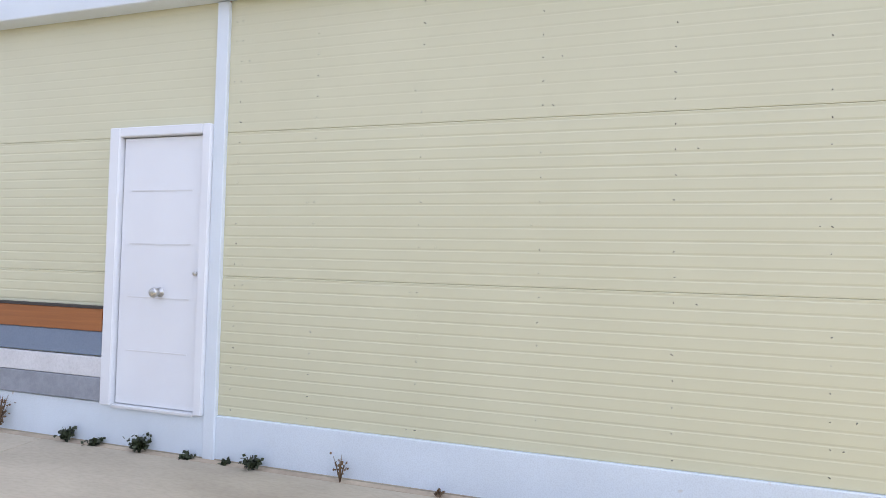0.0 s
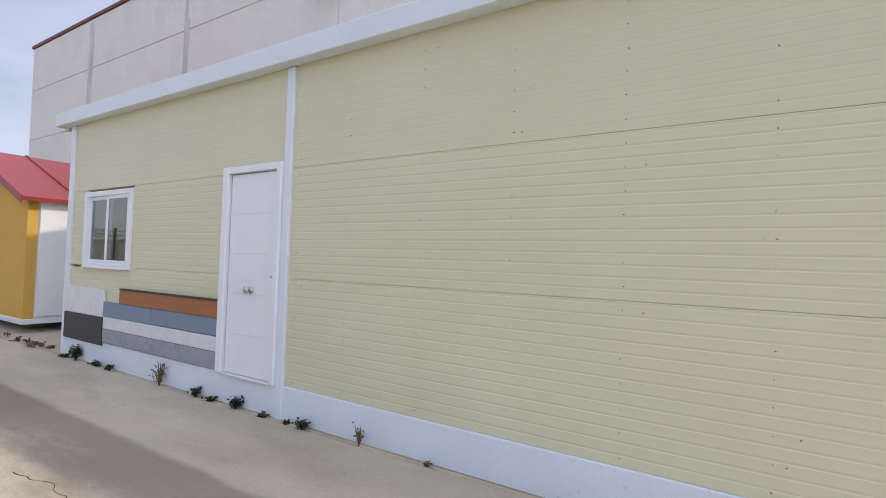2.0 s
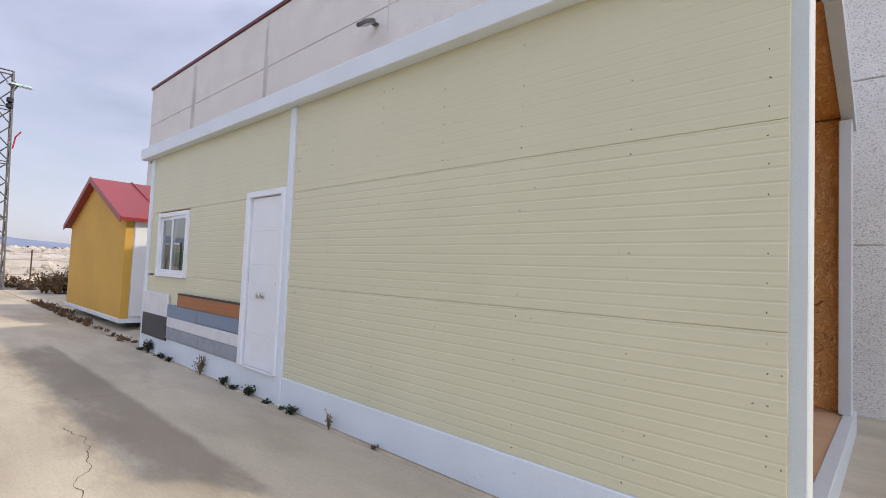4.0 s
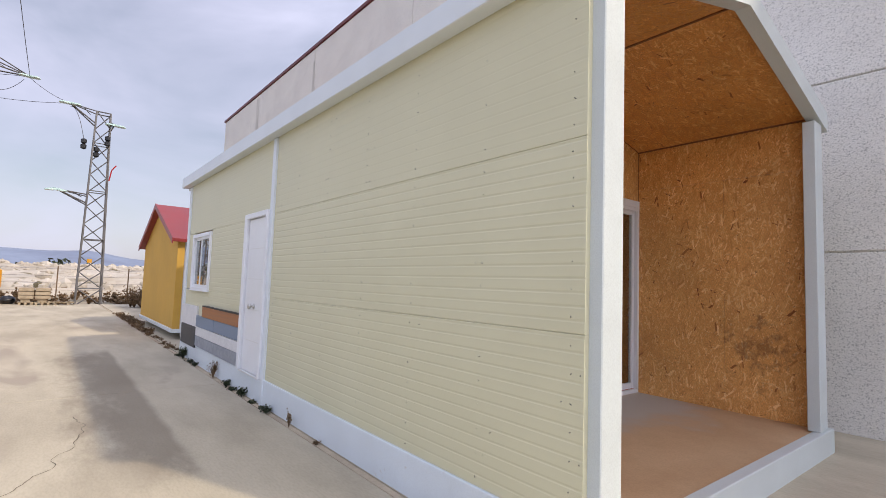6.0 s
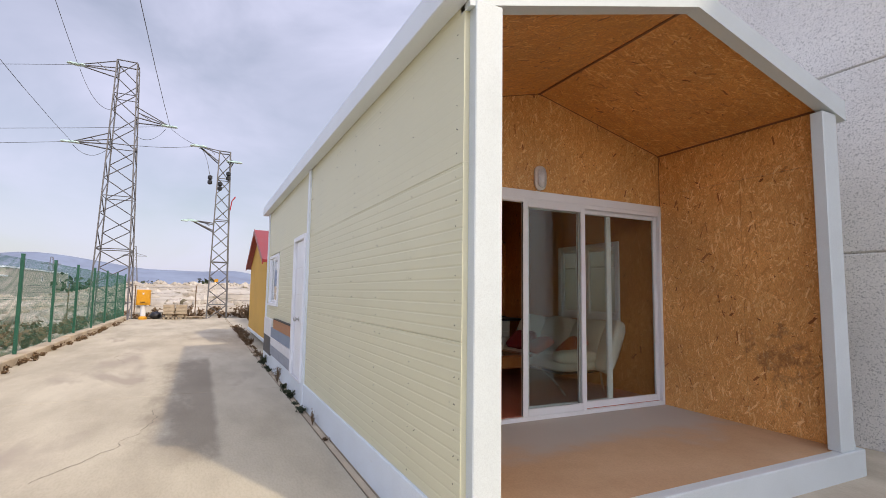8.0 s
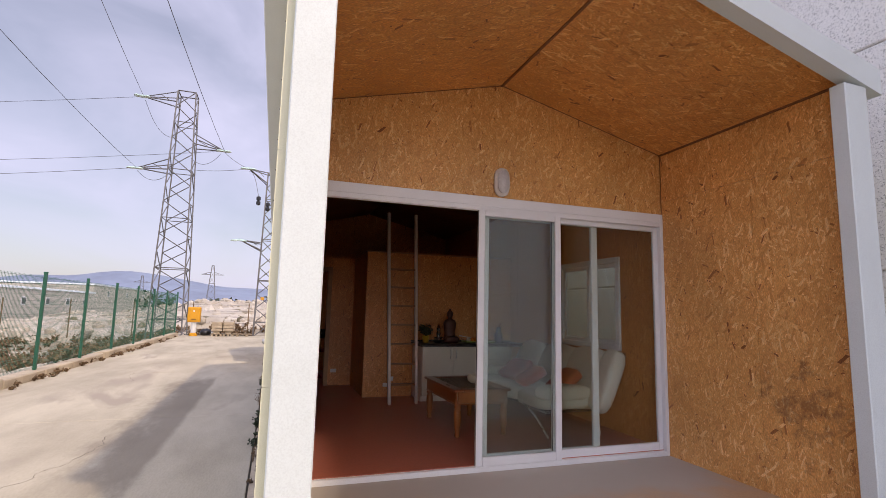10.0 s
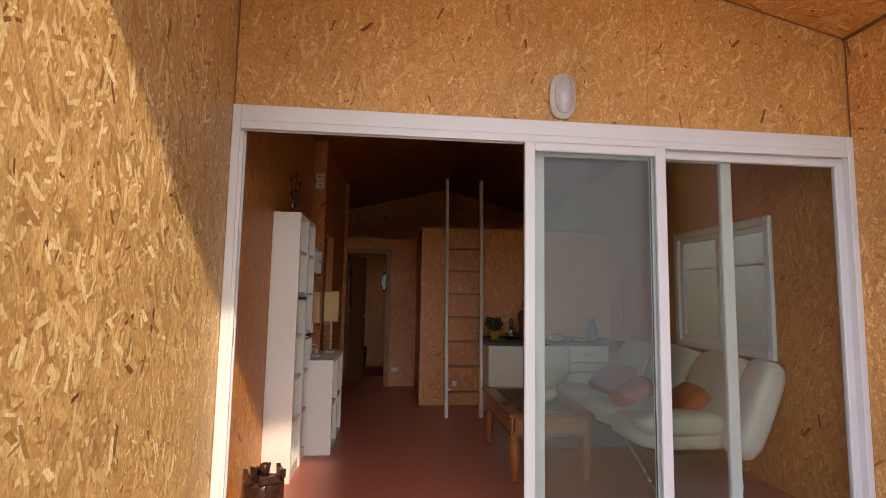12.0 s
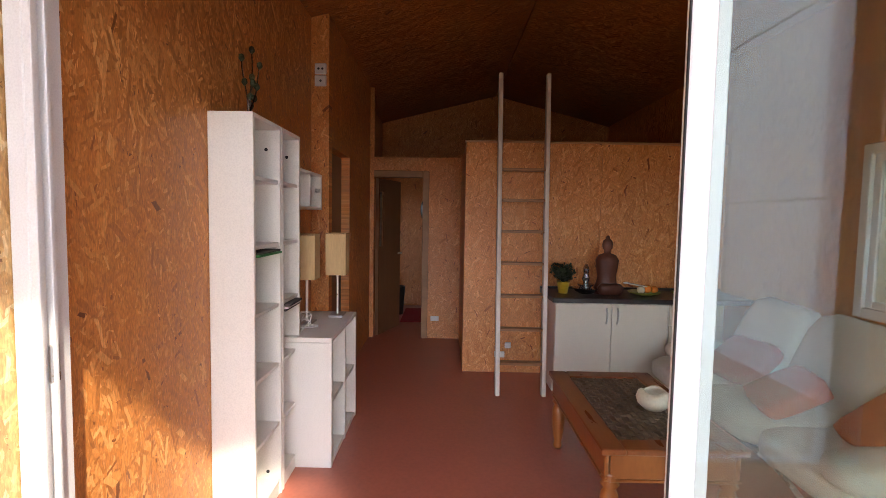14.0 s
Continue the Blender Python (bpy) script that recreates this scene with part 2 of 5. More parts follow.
        dm = n.new("ShaderNodeMix"); dm.data_type = "RGBA"
        l.new(dr.outputs[0], dm.inputs[0]); l.new(col, dm.inputs[6]); dm.inputs[7].default_value = (0.17, 0.065, 0.022, 1)
        col = dm.outputs[2]
    l.new(col, p.inputs["Base Color"])
    p.inputs["Roughness"].default_value = 0.45
    b = n.new("ShaderNodeBump"); b.inputs["Strength"].default_value, b.inputs["Distance"].default_value = 0.16, 0.002
    # each flake lies at its own slight tilt, so that sun brings out single flakes
    tl = n.new("ShaderNodeVectorMath"); tl.operation = "MULTIPLY_ADD"
    tl.inputs[1].default_value, tl.inputs[2].default_value = (0.30, 0.30, 0.30), (-0.15, -0.15, -0.15)
    av = n.new("ShaderNodeVectorMath"); nv = n.new("ShaderNodeVectorMath"); nv.operation = "NORMALIZE"
    l.new(flake, tl.inputs[0]); l.new(tl.outputs[0], av.inputs[0]); l.new(geo.outputs["Normal"], av.inputs[1]); l.new(av.outputs[0], nv.inputs[0])
    l.new(nv.outputs[0], b.inputs["Normal"])
    l.new(calc("MULTIPLY_ADD", fine, .4, rgb.outputs[1]), b.inputs["Height"]); l.new(b.outputs[0], p.inputs["Normal"])
    return m


def glass(name, tint, gloss):
    m = bpy.data.materials.new(name)
    m.use_nodes = True
    n, l = m.node_tree.nodes, m.node_tree.links
    n.remove(n["Principled BSDF"])
    tr, gl, mx, f = n.new("ShaderNodeBsdfTransparent"), n.new("ShaderNodeBsdfGlossy"), n.new("ShaderNodeMixShader"), n.new("ShaderNodeLayerWeight")
    tr.inputs[0].default_value = (*tint, 1)
    gl.inputs["Roughness"].default_value = 0.0
    f.inputs["Blend"].default_value = 0.5
    pw, ad = n.new("ShaderNodeMath"), n.new("ShaderNodeMath")
    pw.operation, pw.inputs[1].default_value = "POWER", 4.0
    ad.operation, ad.inputs[1].default_value, ad.inputs[2].default_value, ad.use_clamp = "MULTIPLY_ADD", 0.9, gloss, True
    l.new(f.outputs["Facing"], pw.inputs[0]); l.new(pw.outputs[0], ad.inputs[0])
    l.new(ad.outputs[0], mx.inputs[0]); l.new(tr.outputs[0], mx.inputs[1]); l.new(gl.outputs[0], mx.inputs[2])
    l.new(mx.outputs[0], n["Material Output"].inputs[0])
    return m


# porch boards: sunlight on the side wall and redder shade elsewhere put into tints
M_PORCH_XZ, M_PORCH_YZ = osb("sunlit_strand_board_side", (0, 2), (.93, .94, .95)), osb("porch_strand_board_end", (1, 2), (.95, .82, .68))
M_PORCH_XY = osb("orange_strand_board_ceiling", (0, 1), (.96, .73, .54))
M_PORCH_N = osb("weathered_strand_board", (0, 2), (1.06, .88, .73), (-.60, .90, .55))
INDOOR_SHADE = (0.88, 0.56, 0.37)      # boards indoors, darker and redder: their shade is put into the tint
# ceiling and loft deck boards carry the deepest shade in their colour
M_OSB_XZ, M_OSB_YZ, M_OSB_XY = osb("shaded_strand_board_side", (0, 2), INDOOR_SHADE), osb("shaded_strand_board_end", (1, 2), INDOOR_SHADE), osb("shaded_strand_board_ceiling", (0, 1), (.52, .28, .16))
M_CREAM = mat("cream_coated_steel", (0.68, 0.66, 0.465), 0.42, 0, (0.645, 0.625, 0.435), 1.1, 0.6, 220, 0.03)
M_WHITE = mat("white_coated_steel", (0.75, 0.82, 0.87), 0.38, 0, (0.70, 0.765, 0.81), 2.2, 0.6, 160, 0.03)
M_SKIRT = mat("white_skirting_steel", (0.74, 0.82, 0.88), 0.42, 0, (0.68, 0.75, 0.80), 1.6, 0.6, 120, 0.04, spots=((0.55, 0.53, 0.49), 5.0, 0.70, 0.05))
M_POST = mat("white_painted_timber", (0.61, 0.67, 0.67), 0.5, 0, (0.57, 0.625, 0.62), 2, 0.6, 140, 0.02)
M_PVC = mat("white_pvc", (0.83, 0.86, 0.89), 0.3, 0, (0.79, 0.81, 0.84), 3, 0.5, 200, 0.02)
M_ALU = mat("white_aluminium", (0.74, 0.755, 0.76), 0.32, 0, (0.70, 0.71, 0.715), 3, 0.5, 200, 0.02)
M_DARKSEAM = mat("dark_brown_seam", (0.24, 0.105, 0.048), 0.8, 0, None, 8, .5, 60, .2)
M_GASKET = mat("black_rubber", (0.02, 0.02, 0.022), 0.6)
M_SCREW = mat("dull_screw_heads", (0.10, 0.095, 0.08), 0.5, 0.4)
M_CHROME = mat("brushed_steel", (0.62, 0.61, 0.58), 0.28, 1.0, None, 6, .5, 150, .05)
M_GLASS = glass("clear_glass", (0.90, 0.94, 0.92), 0.065)
M_GLASS2 = glass("window_glass", (0.72, 0.75, 0.76), 0.14)
M_FROST = bpy.data.materials.new("frosted_glass")
M_FROST.use_nodes = True
fn = M_FROST.node_tree.nodes
frost = fn.new("ShaderNodeBsdfTranslucent"); frost.inputs[0].default_value = (0.86, 0.90, 0.92, 1)
M_FROST.node_tree.links.new(frost.outputs[0], fn["Material Output"].inputs[0])
M_CONCRETE = mat("weathered_concrete", (0.56, 0.495, 0.375), 0.85, 0, (0.40, 0.345, 0.255), 0.8, 0.8, 45, 0.3, (.45, 1.3, 1), spots=((0.37, 0.31, 0.24), 0.75, 0.59, 0.10))
M_EARTH = mat("dry_stony_earth", (0.33, 0.27, 0.19), 0.95, 0, (0.17, 0.145, 0.095), 0.35, 0.9, 9, 0.6, spots=((0.42, 0.38, 0.31), 0.9, 0.58, 0.08))
M_GROOVE = mat("mossy_dark_joint", (0.10, 0.075, 0.055), 0.95, 0, (0.05, 0.045, 0.03), 7, .8, 60, .5)
M_PRECAST = mat("pebbledash_precast_concrete", (0.86, 0.83, 0.77), 0.9, 0, (0.77, 0.74, 0.69), 1.1, 0.7, 70, 1.0, spots=((0.46, 0.44, 0.40), 62.0, 0.55, 0.08))
M_COPING = mat("dark_red_coping_steel", (0.14, 0.018, 0.022), 0.45)
M_ROOFRED = mat("red_roof_steel", (0.32, 0.035, 0.035), 0.4, 0, (0.26, 0.03, 0.03), 1.4, .6, 80, .05)
M_YELLOW = mat("ochre_yellow_render", (0.68, 0.40, 0.085), 0.8, 0, (0.60, 0.345, 0.07), 0.9, .6, 70, .2)
M_REDFLOOR = mat("red_sealed_floor", (0.48, 0.15, 0.095), 0.32, 0, (0.40, 0.12, 0.075), 1.6, .5, 40, .02)
M_GREEN = mat("green_coated_steel", (0.012, 0.105, 0.060), 0.45, 0, None, 4, .5, 80, .05)
M_GALV = mat("galvanised_steel", (0.17, 0.165, 0.165), 0.6, 0.2, (0.115, 0.11, 0.11), 3, .7, 60, .1)
M_WIRE = mat("aluminium_cable", (0.10, 0.10, 0.11), 0.6, 0.3)
M_INSUL = mat("pale_green_glass_insulator", (0.45, 0.62, 0.56), 0.15)
M_KERB = mat("stained_kerb_concrete", (0.56, 0.46, 0.33), 0.9, 0, (0.40, 0.32, 0.23), 1.4, .8, 35, .4)
M_WOODBROWN = mat("orange_brown_wood_laminate", (0.40, 0.145, 0.045), 0.45, 0, (0.32, 0.11, 0.035), 3, .7, 60, .05, (.4, 1, 14))
M_BLUEGREY = mat("blue_grey_board", (0.21, 0.27, 0.36), 0.55, 0, (0.19, 0.245, 0.33), 2, .5, 90, .05)
M_GREYSTONE = mat("speckled_grey_board", (0.34, 0.36, 0.40), 0.7, 0, (0.27, 0.29, 0.32), 14, .7, 160, .2)
M_CHARCOAL = mat("charcoal_board", (0.035, 0.038, 0.048), 0.5, 0, None, 3, .5, 90, .1)
M_BOARDWHITE = mat("plain_white_board", (0.76, 0.76, 0.77), 0.5)
M_LAMWHITE = mat("white_laminate", (0.81, 0.78, 0.71), 0.4, 0, (0.77, 0.74, 0.665), 1.2, .5, 140, .02)
M_CREAMDOOR = mat("cream_cabinet_laminate", (0.66, 0.60, 0.50), 0.4, 0, (0.62, 0.565, 0.465), 1.5, .5, 120, .02)
M_WORKTOP = mat("dark_speckled_worktop", (0.030, 0.030, 0.034), 0.3, 0, (0.018, 0.018, 0.02), 40, .8, 160, .05)
M_PALEWOOD = mat("pale_painted_ladder_wood", (0.66, 0.60, 0.54), 0.5, 0, (0.58, 0.51, 0.45), 3, .6, 70, .1, (1, 1, .2))
M_RUNG = mat("brown_wood_rung", (0.34, 0.165, 0.065), 0.5, 0, (0.25, 0.115, 0.045), 5, .7, 80, .1, (1, .2, 1))
M_TABLE = mat("varnished_teak", (0.30, 0.095, 0.030), 0.28, 0, (0.20, 0.058, 0.018), 4, .8, 60, .08, (.25, 1.5, 1.5), coat=0.4)
M_TABLELEG = mat("orange_turned_teak", (0.34, 0.115, 0.030), 0.3, 0, (0.25, 0.08, 0.022), 6, .7, 60, .06, (1, 1, .3), coat=0.3)
M_WEAVE = mat("dark_woven_cane", (0.085, 0.05, 0.03), 0.6, 0, (0.045, 0.028, 0.018), 20, .8, 120, .3)
M_SOFA = mat("cream_faux_leather", (0.74, 0.71, 0.63), 0.42, 0, (0.68, 0.65, 0.57), 3, .6, 26, .25)
M_CUSHRED = mat("dark_red_cushion_cloth", (0.34, 0.022, 0.026), 0.85, 0, (0.27, 0.018, 0.022), 5, .6, 140, .3)
M_CUSHORANGE = mat("terracotta_cushion_cloth", (0.55, 0.085, 0.03), 0.85, 0, (0.46, 0.07, 0.025), 5, .6, 140, .3)
M_SHADE = mat("straw_paper_shade", (0.62, 0.43, 0.21), 0.85, 0, (0.54, 0.36, 0.165), 9, .7, 120, .2, (1, 1, .15))
M_DARKWOOD = mat("dark_carved_wood", (0.050, 0.018, 0.010), 0.25, 0, (0.03, 0.012, 0.008), 8, .7, 50, .15, coat=.5)
M_STATUE = mat("red_brown_resin", (0.105, 0.030, 0.016), 0.45, 0, None, 9, .6, 60, .1)
M_CERAMIC = mat("cream_ceramic", (0.66, 0.58, 0.44), 0.35, 0, (0.58, 0.50, 0.37), 8, .6, 70, .05)
M_PLANT = mat("dark_green_leaf", (0.036, 0.050, 0.016), 0.55, 0, (0.022, 0.030, 0.011), 14, .8, 60, .1)
M_DRYWEED = mat("dry_brown_weed", (0.20, 0.125, 0.065), 0.85, 0, (0.13, 0.08, 0.045), 12, .8, 60, .1)
M_POTYELLOW = mat("mustard_glazed_pot", (0.50, 0.32, 0.03), 0.35)
M_ORANGE = mat("orange_peel", (0.72, 0.20, 0.02), 0.45, 0, None, 30, .5, 200, .1)
M_APPLEGREEN = mat("lime_green_plate", (0.26, 0.36, 0.06), 0.3)
M_SILVER = mat("polished_tin", (0.62, 0.62, 0.62), 0.2, 1.0)
M_BLACKPL = mat("black_plastic", (0.012, 0.012, 0.014), 0.4)
M_WHITEPL = mat("white_plastic", (0.74, 0.72, 0.68), 0.35)
M_BLUEJUG = mat("blue_glazed_jug", (0.02, 0.05, 0.14), 0.25)
M_BOXYELLOW = mat("orange_yellow_cabinet_paint", (0.72, 0.33, 0.015), 0.45)
M_PALLET = mat("weathered_pallet_wood", (0.46, 0.375, 0.27), 0.9, 0, (0.33, 0.26, 0.18), 5, .8, 50, .4)
M_RUBBLE = mat("chalky_rubble", (0.50, 0.45, 0.38), 0.95, 0, (0.36, 0.31, 0.24), 0.28, .9, 2.2, .8, spots=((0.15, 0.125, 0.075), 0.5, 0.60, 0.06))
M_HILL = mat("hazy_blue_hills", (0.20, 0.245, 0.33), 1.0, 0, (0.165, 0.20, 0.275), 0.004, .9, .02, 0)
M_WAREHOUSE = mat("beige_precast_panels", (0.46, 0.43, 0.38), 0.85, 0, (0.40, 0.375, 0.33), .5, .7, 12, .2)
M_WINDARK = mat("dark_window_recess", (0.05, 0.052, 0.055), 0.3)
M_CARBLUE = mat("dark_blue_car_paint", (0.012, 0.018, 0.035), 0.25, 0.2, coat=.6)
M_CARGLASS = mat("dark_car_glass", (0.015, 0.018, 0.02), 0.1)
M_CARRED = mat("red_light_lens", (0.40, 0.012, 0.014), 0.2)
M_TYRE = mat("black_tyre", (0.018, 0.018, 0.018), 0.8)
M_LAMPGLASS = mat("frosted_opal_glass", (0.66, 0.66, 0.67), 0.25)
M_BOOKS = mat("green_book_cover", (0.03, 0.22, 0.05), 0.45)
M_PAPER = mat("dark_paper", (0.06, 0.05, 0.045), 0.7)
M_BROWNDOOR = mat("brown_interior_door", (0.23, 0.115, 0.055), 0.45, 0, (0.19, 0.09, 0.042), 3, .6, 60, .05, (1, 1, .2))


def porch_floor():
    """Boards stained rust-orange towards the open edge and dusted grey towards the door, with an uneven border."""
    m = mat("stained_porch_floor", (0.58, 0.385, 0.225), 0.62, 0, (0.50, 0.315, 0.175), 1.6, .8, 70, .12)
    n, l = m.node_tree.nodes, m.node_tree.links
    p = n["Principled BSDF"]
    geo = n.new("ShaderNodeNewGeometry"); sep = n.new("ShaderNodeSeparateXYZ"); l.new(geo.outputs["Position"], sep.inputs[0])
    w = n.new("ShaderNodeTexNoise"); w.inputs["Scale"].default_value, w.inputs["Detail"].default_value = 1.6, 6
    l.new(geo.outputs["Position"], w.inputs["Vector"])
    s = n.new("ShaderNodeMath"); s.operation = "MULTIPLY_ADD"; s.inputs[1].default_value = 1.5
    l.new(w.outputs[0], s.inputs[0]); l.new(sep.outputs[0], s.inputs[2])
    r = n.new("ShaderNodeMapRange"); r.interpolation_type = "SMOOTHSTEP"
    r.inputs["From Min"].default_value, r.inputs["From Max"].default_value = -0.66, -0.12
    l.new(s.outputs[0], r.inputs[0])
    mx = n.new("ShaderNodeMix"); mx.data_type = "RGBA"
    old = p.inputs["Base Color"].links[0].from_socket
    l.new(r.outputs[0], mx.inputs[0]); l.new(old, mx.inputs[7]); mx.inputs[6].default_value = (0.47, 0.425, 0.365, 1)
    l.new(mx.outputs[2], p.inputs["Base Color"])
    return m


M_PORCHFLOOR = porch_floor()


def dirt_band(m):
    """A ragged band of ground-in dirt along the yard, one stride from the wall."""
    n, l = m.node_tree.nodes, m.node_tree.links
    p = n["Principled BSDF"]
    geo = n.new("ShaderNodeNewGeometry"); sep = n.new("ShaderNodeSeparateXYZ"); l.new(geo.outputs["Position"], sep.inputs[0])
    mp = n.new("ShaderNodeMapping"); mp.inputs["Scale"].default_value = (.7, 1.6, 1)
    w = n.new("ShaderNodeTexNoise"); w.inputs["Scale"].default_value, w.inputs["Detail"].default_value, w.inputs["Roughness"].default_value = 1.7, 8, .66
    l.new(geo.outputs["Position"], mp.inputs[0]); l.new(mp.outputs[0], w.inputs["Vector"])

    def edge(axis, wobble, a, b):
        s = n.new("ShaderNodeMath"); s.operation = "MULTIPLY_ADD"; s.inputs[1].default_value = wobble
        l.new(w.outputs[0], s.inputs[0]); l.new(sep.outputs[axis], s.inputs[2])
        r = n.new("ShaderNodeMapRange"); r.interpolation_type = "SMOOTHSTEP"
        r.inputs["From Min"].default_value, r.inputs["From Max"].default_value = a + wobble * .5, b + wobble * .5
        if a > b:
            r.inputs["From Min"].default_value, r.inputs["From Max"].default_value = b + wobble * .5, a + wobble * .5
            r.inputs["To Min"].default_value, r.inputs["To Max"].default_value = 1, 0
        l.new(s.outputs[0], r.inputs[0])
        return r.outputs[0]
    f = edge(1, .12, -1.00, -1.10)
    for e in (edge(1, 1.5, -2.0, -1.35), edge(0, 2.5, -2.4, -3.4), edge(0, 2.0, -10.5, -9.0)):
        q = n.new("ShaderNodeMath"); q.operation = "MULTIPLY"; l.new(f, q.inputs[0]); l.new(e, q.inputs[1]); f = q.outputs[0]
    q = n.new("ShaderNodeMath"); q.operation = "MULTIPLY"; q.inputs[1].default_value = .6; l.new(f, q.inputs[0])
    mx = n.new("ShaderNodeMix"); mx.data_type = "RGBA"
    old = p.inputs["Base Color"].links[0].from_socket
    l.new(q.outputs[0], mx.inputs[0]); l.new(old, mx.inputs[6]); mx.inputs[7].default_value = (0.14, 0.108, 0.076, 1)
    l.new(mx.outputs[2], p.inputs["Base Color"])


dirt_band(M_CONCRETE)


def setting(name, bm, material, label, category, smooth=False):
    return tagged(part(name, bm, material, None, "", smooth), label, category, "", "structure")


# ---- ground ----
def ground_z(x, y):
    """The waste land lies lower than the slab and dips towards the sheds; behind the far fence it climbs a chalky bank."""
    d = min(max((-y - 5.2) / 5.5, 0), 1)
    z = -0.25 - 1.15 * d * d * (3 - 2 * d) * min(max((x + 60) / 25, 0), 1)
    b = min(max((-x - 34) / 34, 0), 1)
    z += 1.75 * b * b * (3 - 2 * b) * min(max((y + 16) / 8, 0), 1)
    return z + 0.07 * noise.noise(Vector((x * .3, y * .3, 0))) + 0.03 * noise.noise(Vector((x * 1.3, y * 1.3, 4)))


def steps(near, far):
    a = [near * (i / 36) for i in range(-36, 37)]
    r = [near * (far / near) ** (i / 14) for i in range(1, 15)]
    return [-v for v in reversed(r)] + a + r


bm = bmesh.new()
xs, ys = [v - 20 for v in steps(45, 3000)], [v - 8 for v in steps(30, 3000)]
grid = [[bm.verts.new((x, y, ground_z(x, y) if abs(x) < 400 and abs(y) < 400 else 0.6)) for y in ys] for x in xs]
for i in range(len(xs) - 1):
    for j in range(len(ys) - 1):
        bm.faces.new((grid[i][j], grid[i + 1][j], grid[i + 1][j + 1], grid[i][j + 1]))
setting("ground", bm, M_EARTH, "dry stony waste ground with scrub", "ground", True)

# concrete yard in large bays with open joints
YARD = tagged(new("pavement"), "weathered pale concrete yard with stains and cracks", "pavement", "", "structure")
bays = [-26.6, -21.0, -16.0, -11.0, -5.87, -0.9, 4.1, 9.1, 14.1, 20.0, 40.0]
for i, (a, b) in enumerate(zip(bays, bays[1:])):
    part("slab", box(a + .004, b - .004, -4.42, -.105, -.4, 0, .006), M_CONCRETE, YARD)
    part("slab", box(a + .004, b - .004, -.02, 4.85, -.4, -.004, .006), M_CONCRETE, YARD)
part("joint_bed", box(-26.5, 39.9, -4.4, 4.8, -.42, -.022), M_GROOVE, YARD, "dark dirt-filled joints")
part("edge_strip", box(-26.5, 39.9, -.088, -.030, -.3, -.010, .004), M_KERB, YARD, "narrow mortar strip beside the skirting")
# cracks wandering over the bays, as dirt-filled slivers
for seed, (px, py, ang, length) in enumerate(((-4.9, -1.75, -0.12, 2.6), (-11.0, -2.9, 0.15, 1.6))):
    bm = bmesh.new()
    rnd = random.Random(seed + 5)
    prev, p, a = None, Vector((px, py, .002)), ang
    for k in range(int(length / .05)):
        a += rnd.uniform(-.45, .45) + (ang - a) * .25
        w = rnd.uniform(.001, .0035)
        side = Vector((-math.sin(a), math.cos(a), 0)) * w
        cur = (bm.verts.new(p + side), bm.verts.new(p - side))
        if prev:
            bm.faces.new((prev[0], prev[1], cur[1], cur[0]))
        prev = cur
        p = p + Vector((math.cos(a), math.sin(a), 0)) * .05
    part("crack", bm, M_GROOVE, YARD, "thin dark crack")

# ---- mobile house: shell ----
X0, X1, Y1 = -8.990, 0.0, 3.9          # far end, porch end, back face
XD = -1.985                            # plane of the sliding door
ZF, ZP = 0.255, 0.205                 # inside floor, porch floor
RIDGE_Y = 1.95


def ceil_z(y):
    return 3.70 - 0.25 * abs(y - RIDGE_Y)


def ribbed(x0, x1, z0, z1, y=0.0, depth=.05, rib=.0019):
    """A steel sandwich panel: fine level ribs over its height, extruded along x."""
    pts, n = [], max(2, round((z1 - z0 - .012) / .0705))
    step = (z1 - z0 - .012) / n
    pts += [(y + .005, z0 + .0006), (y + .0012, z0 + .002)]
    for i in range(n):
        a = z0 + .006 + i * step
        pts += [(y, a + .004), (y, a + step - .020), (y + rib, a + step - .014), (y + rib, a + step - .010), (y, a + step - .001)]
    pts += [(y + .0012, z1 - .002), (y + .005, z1 - .0006), (y + depth, z1), (y + depth, z0)]
    return prism(bmesh.new(), pts, 0, x0, x1)


WALL_S = tagged(new("wall_south"), "cream ribbed steel sandwich panel wall", "wall", "", "structure")
Z1, Z2, Z3, ZT = .28, 1.235, 2.232, 3.20
for a, b, c, d in ((-4.456, -.10, Z1, Z2), (-4.456, -.10, Z2, Z3), (-4.456, -.10, Z3, ZT), (-8.959, -7.272, Z1, 1.205), (-7.27, -5.405, Z1, Z2),
                   (-8.959, -8.490, 1.235, Z3), (-7.270, -5.405, 1.235, Z3), (-8.959, -4.53, Z3, ZT)):
    part("panel", ribbed(a, b, c, d, rib=.0008 if c >= Z3 else .0019), M_CREAM, WALL_S)
part("skirting", box(-8.990, -4.546, -.018, .05, -.05, Z1, .004), M_SKIRT, WALL_S, "white steel skirting with dirt marks")
part("skirting", box(-4.456, -.10, -.018, .05, -.05, Z1, .004), M_SKIRT, WALL_S, "white steel skirting with dirt marks")
part("joint_cover", box(-4.546, -4.452, -.03, .05, -.04, 3.15, .006), M_WHITE, WALL_S, "white upright joint cover strip")
part("corner_trim", box(-9.022, -8.902, -.026, .05, .0, 3.15, .006), M_WHITE, WALL_S, "white corner trim")
# rows of screw heads where the panels meet the studs
bm = bmesh.new()
rnd = random.Random(3)
for cx in (-.18, -.845, -1.58, -2.305, -3.04, -3.77, -4.355):
    for z in [Z1 + .05 + .141 * k for k in range(20) if rnd.random() < .85]:
        for dx in ([0.0] if rnd.random() < .75 else [0.0, rnd.choice((-.05, .06, .11))]):
            tube(bm, (cx + dx + rnd.uniform(-.012, .012), .002, z + rnd.uniform(-.008, .008)), (cx + dx, -.004, z), .0027, 6)
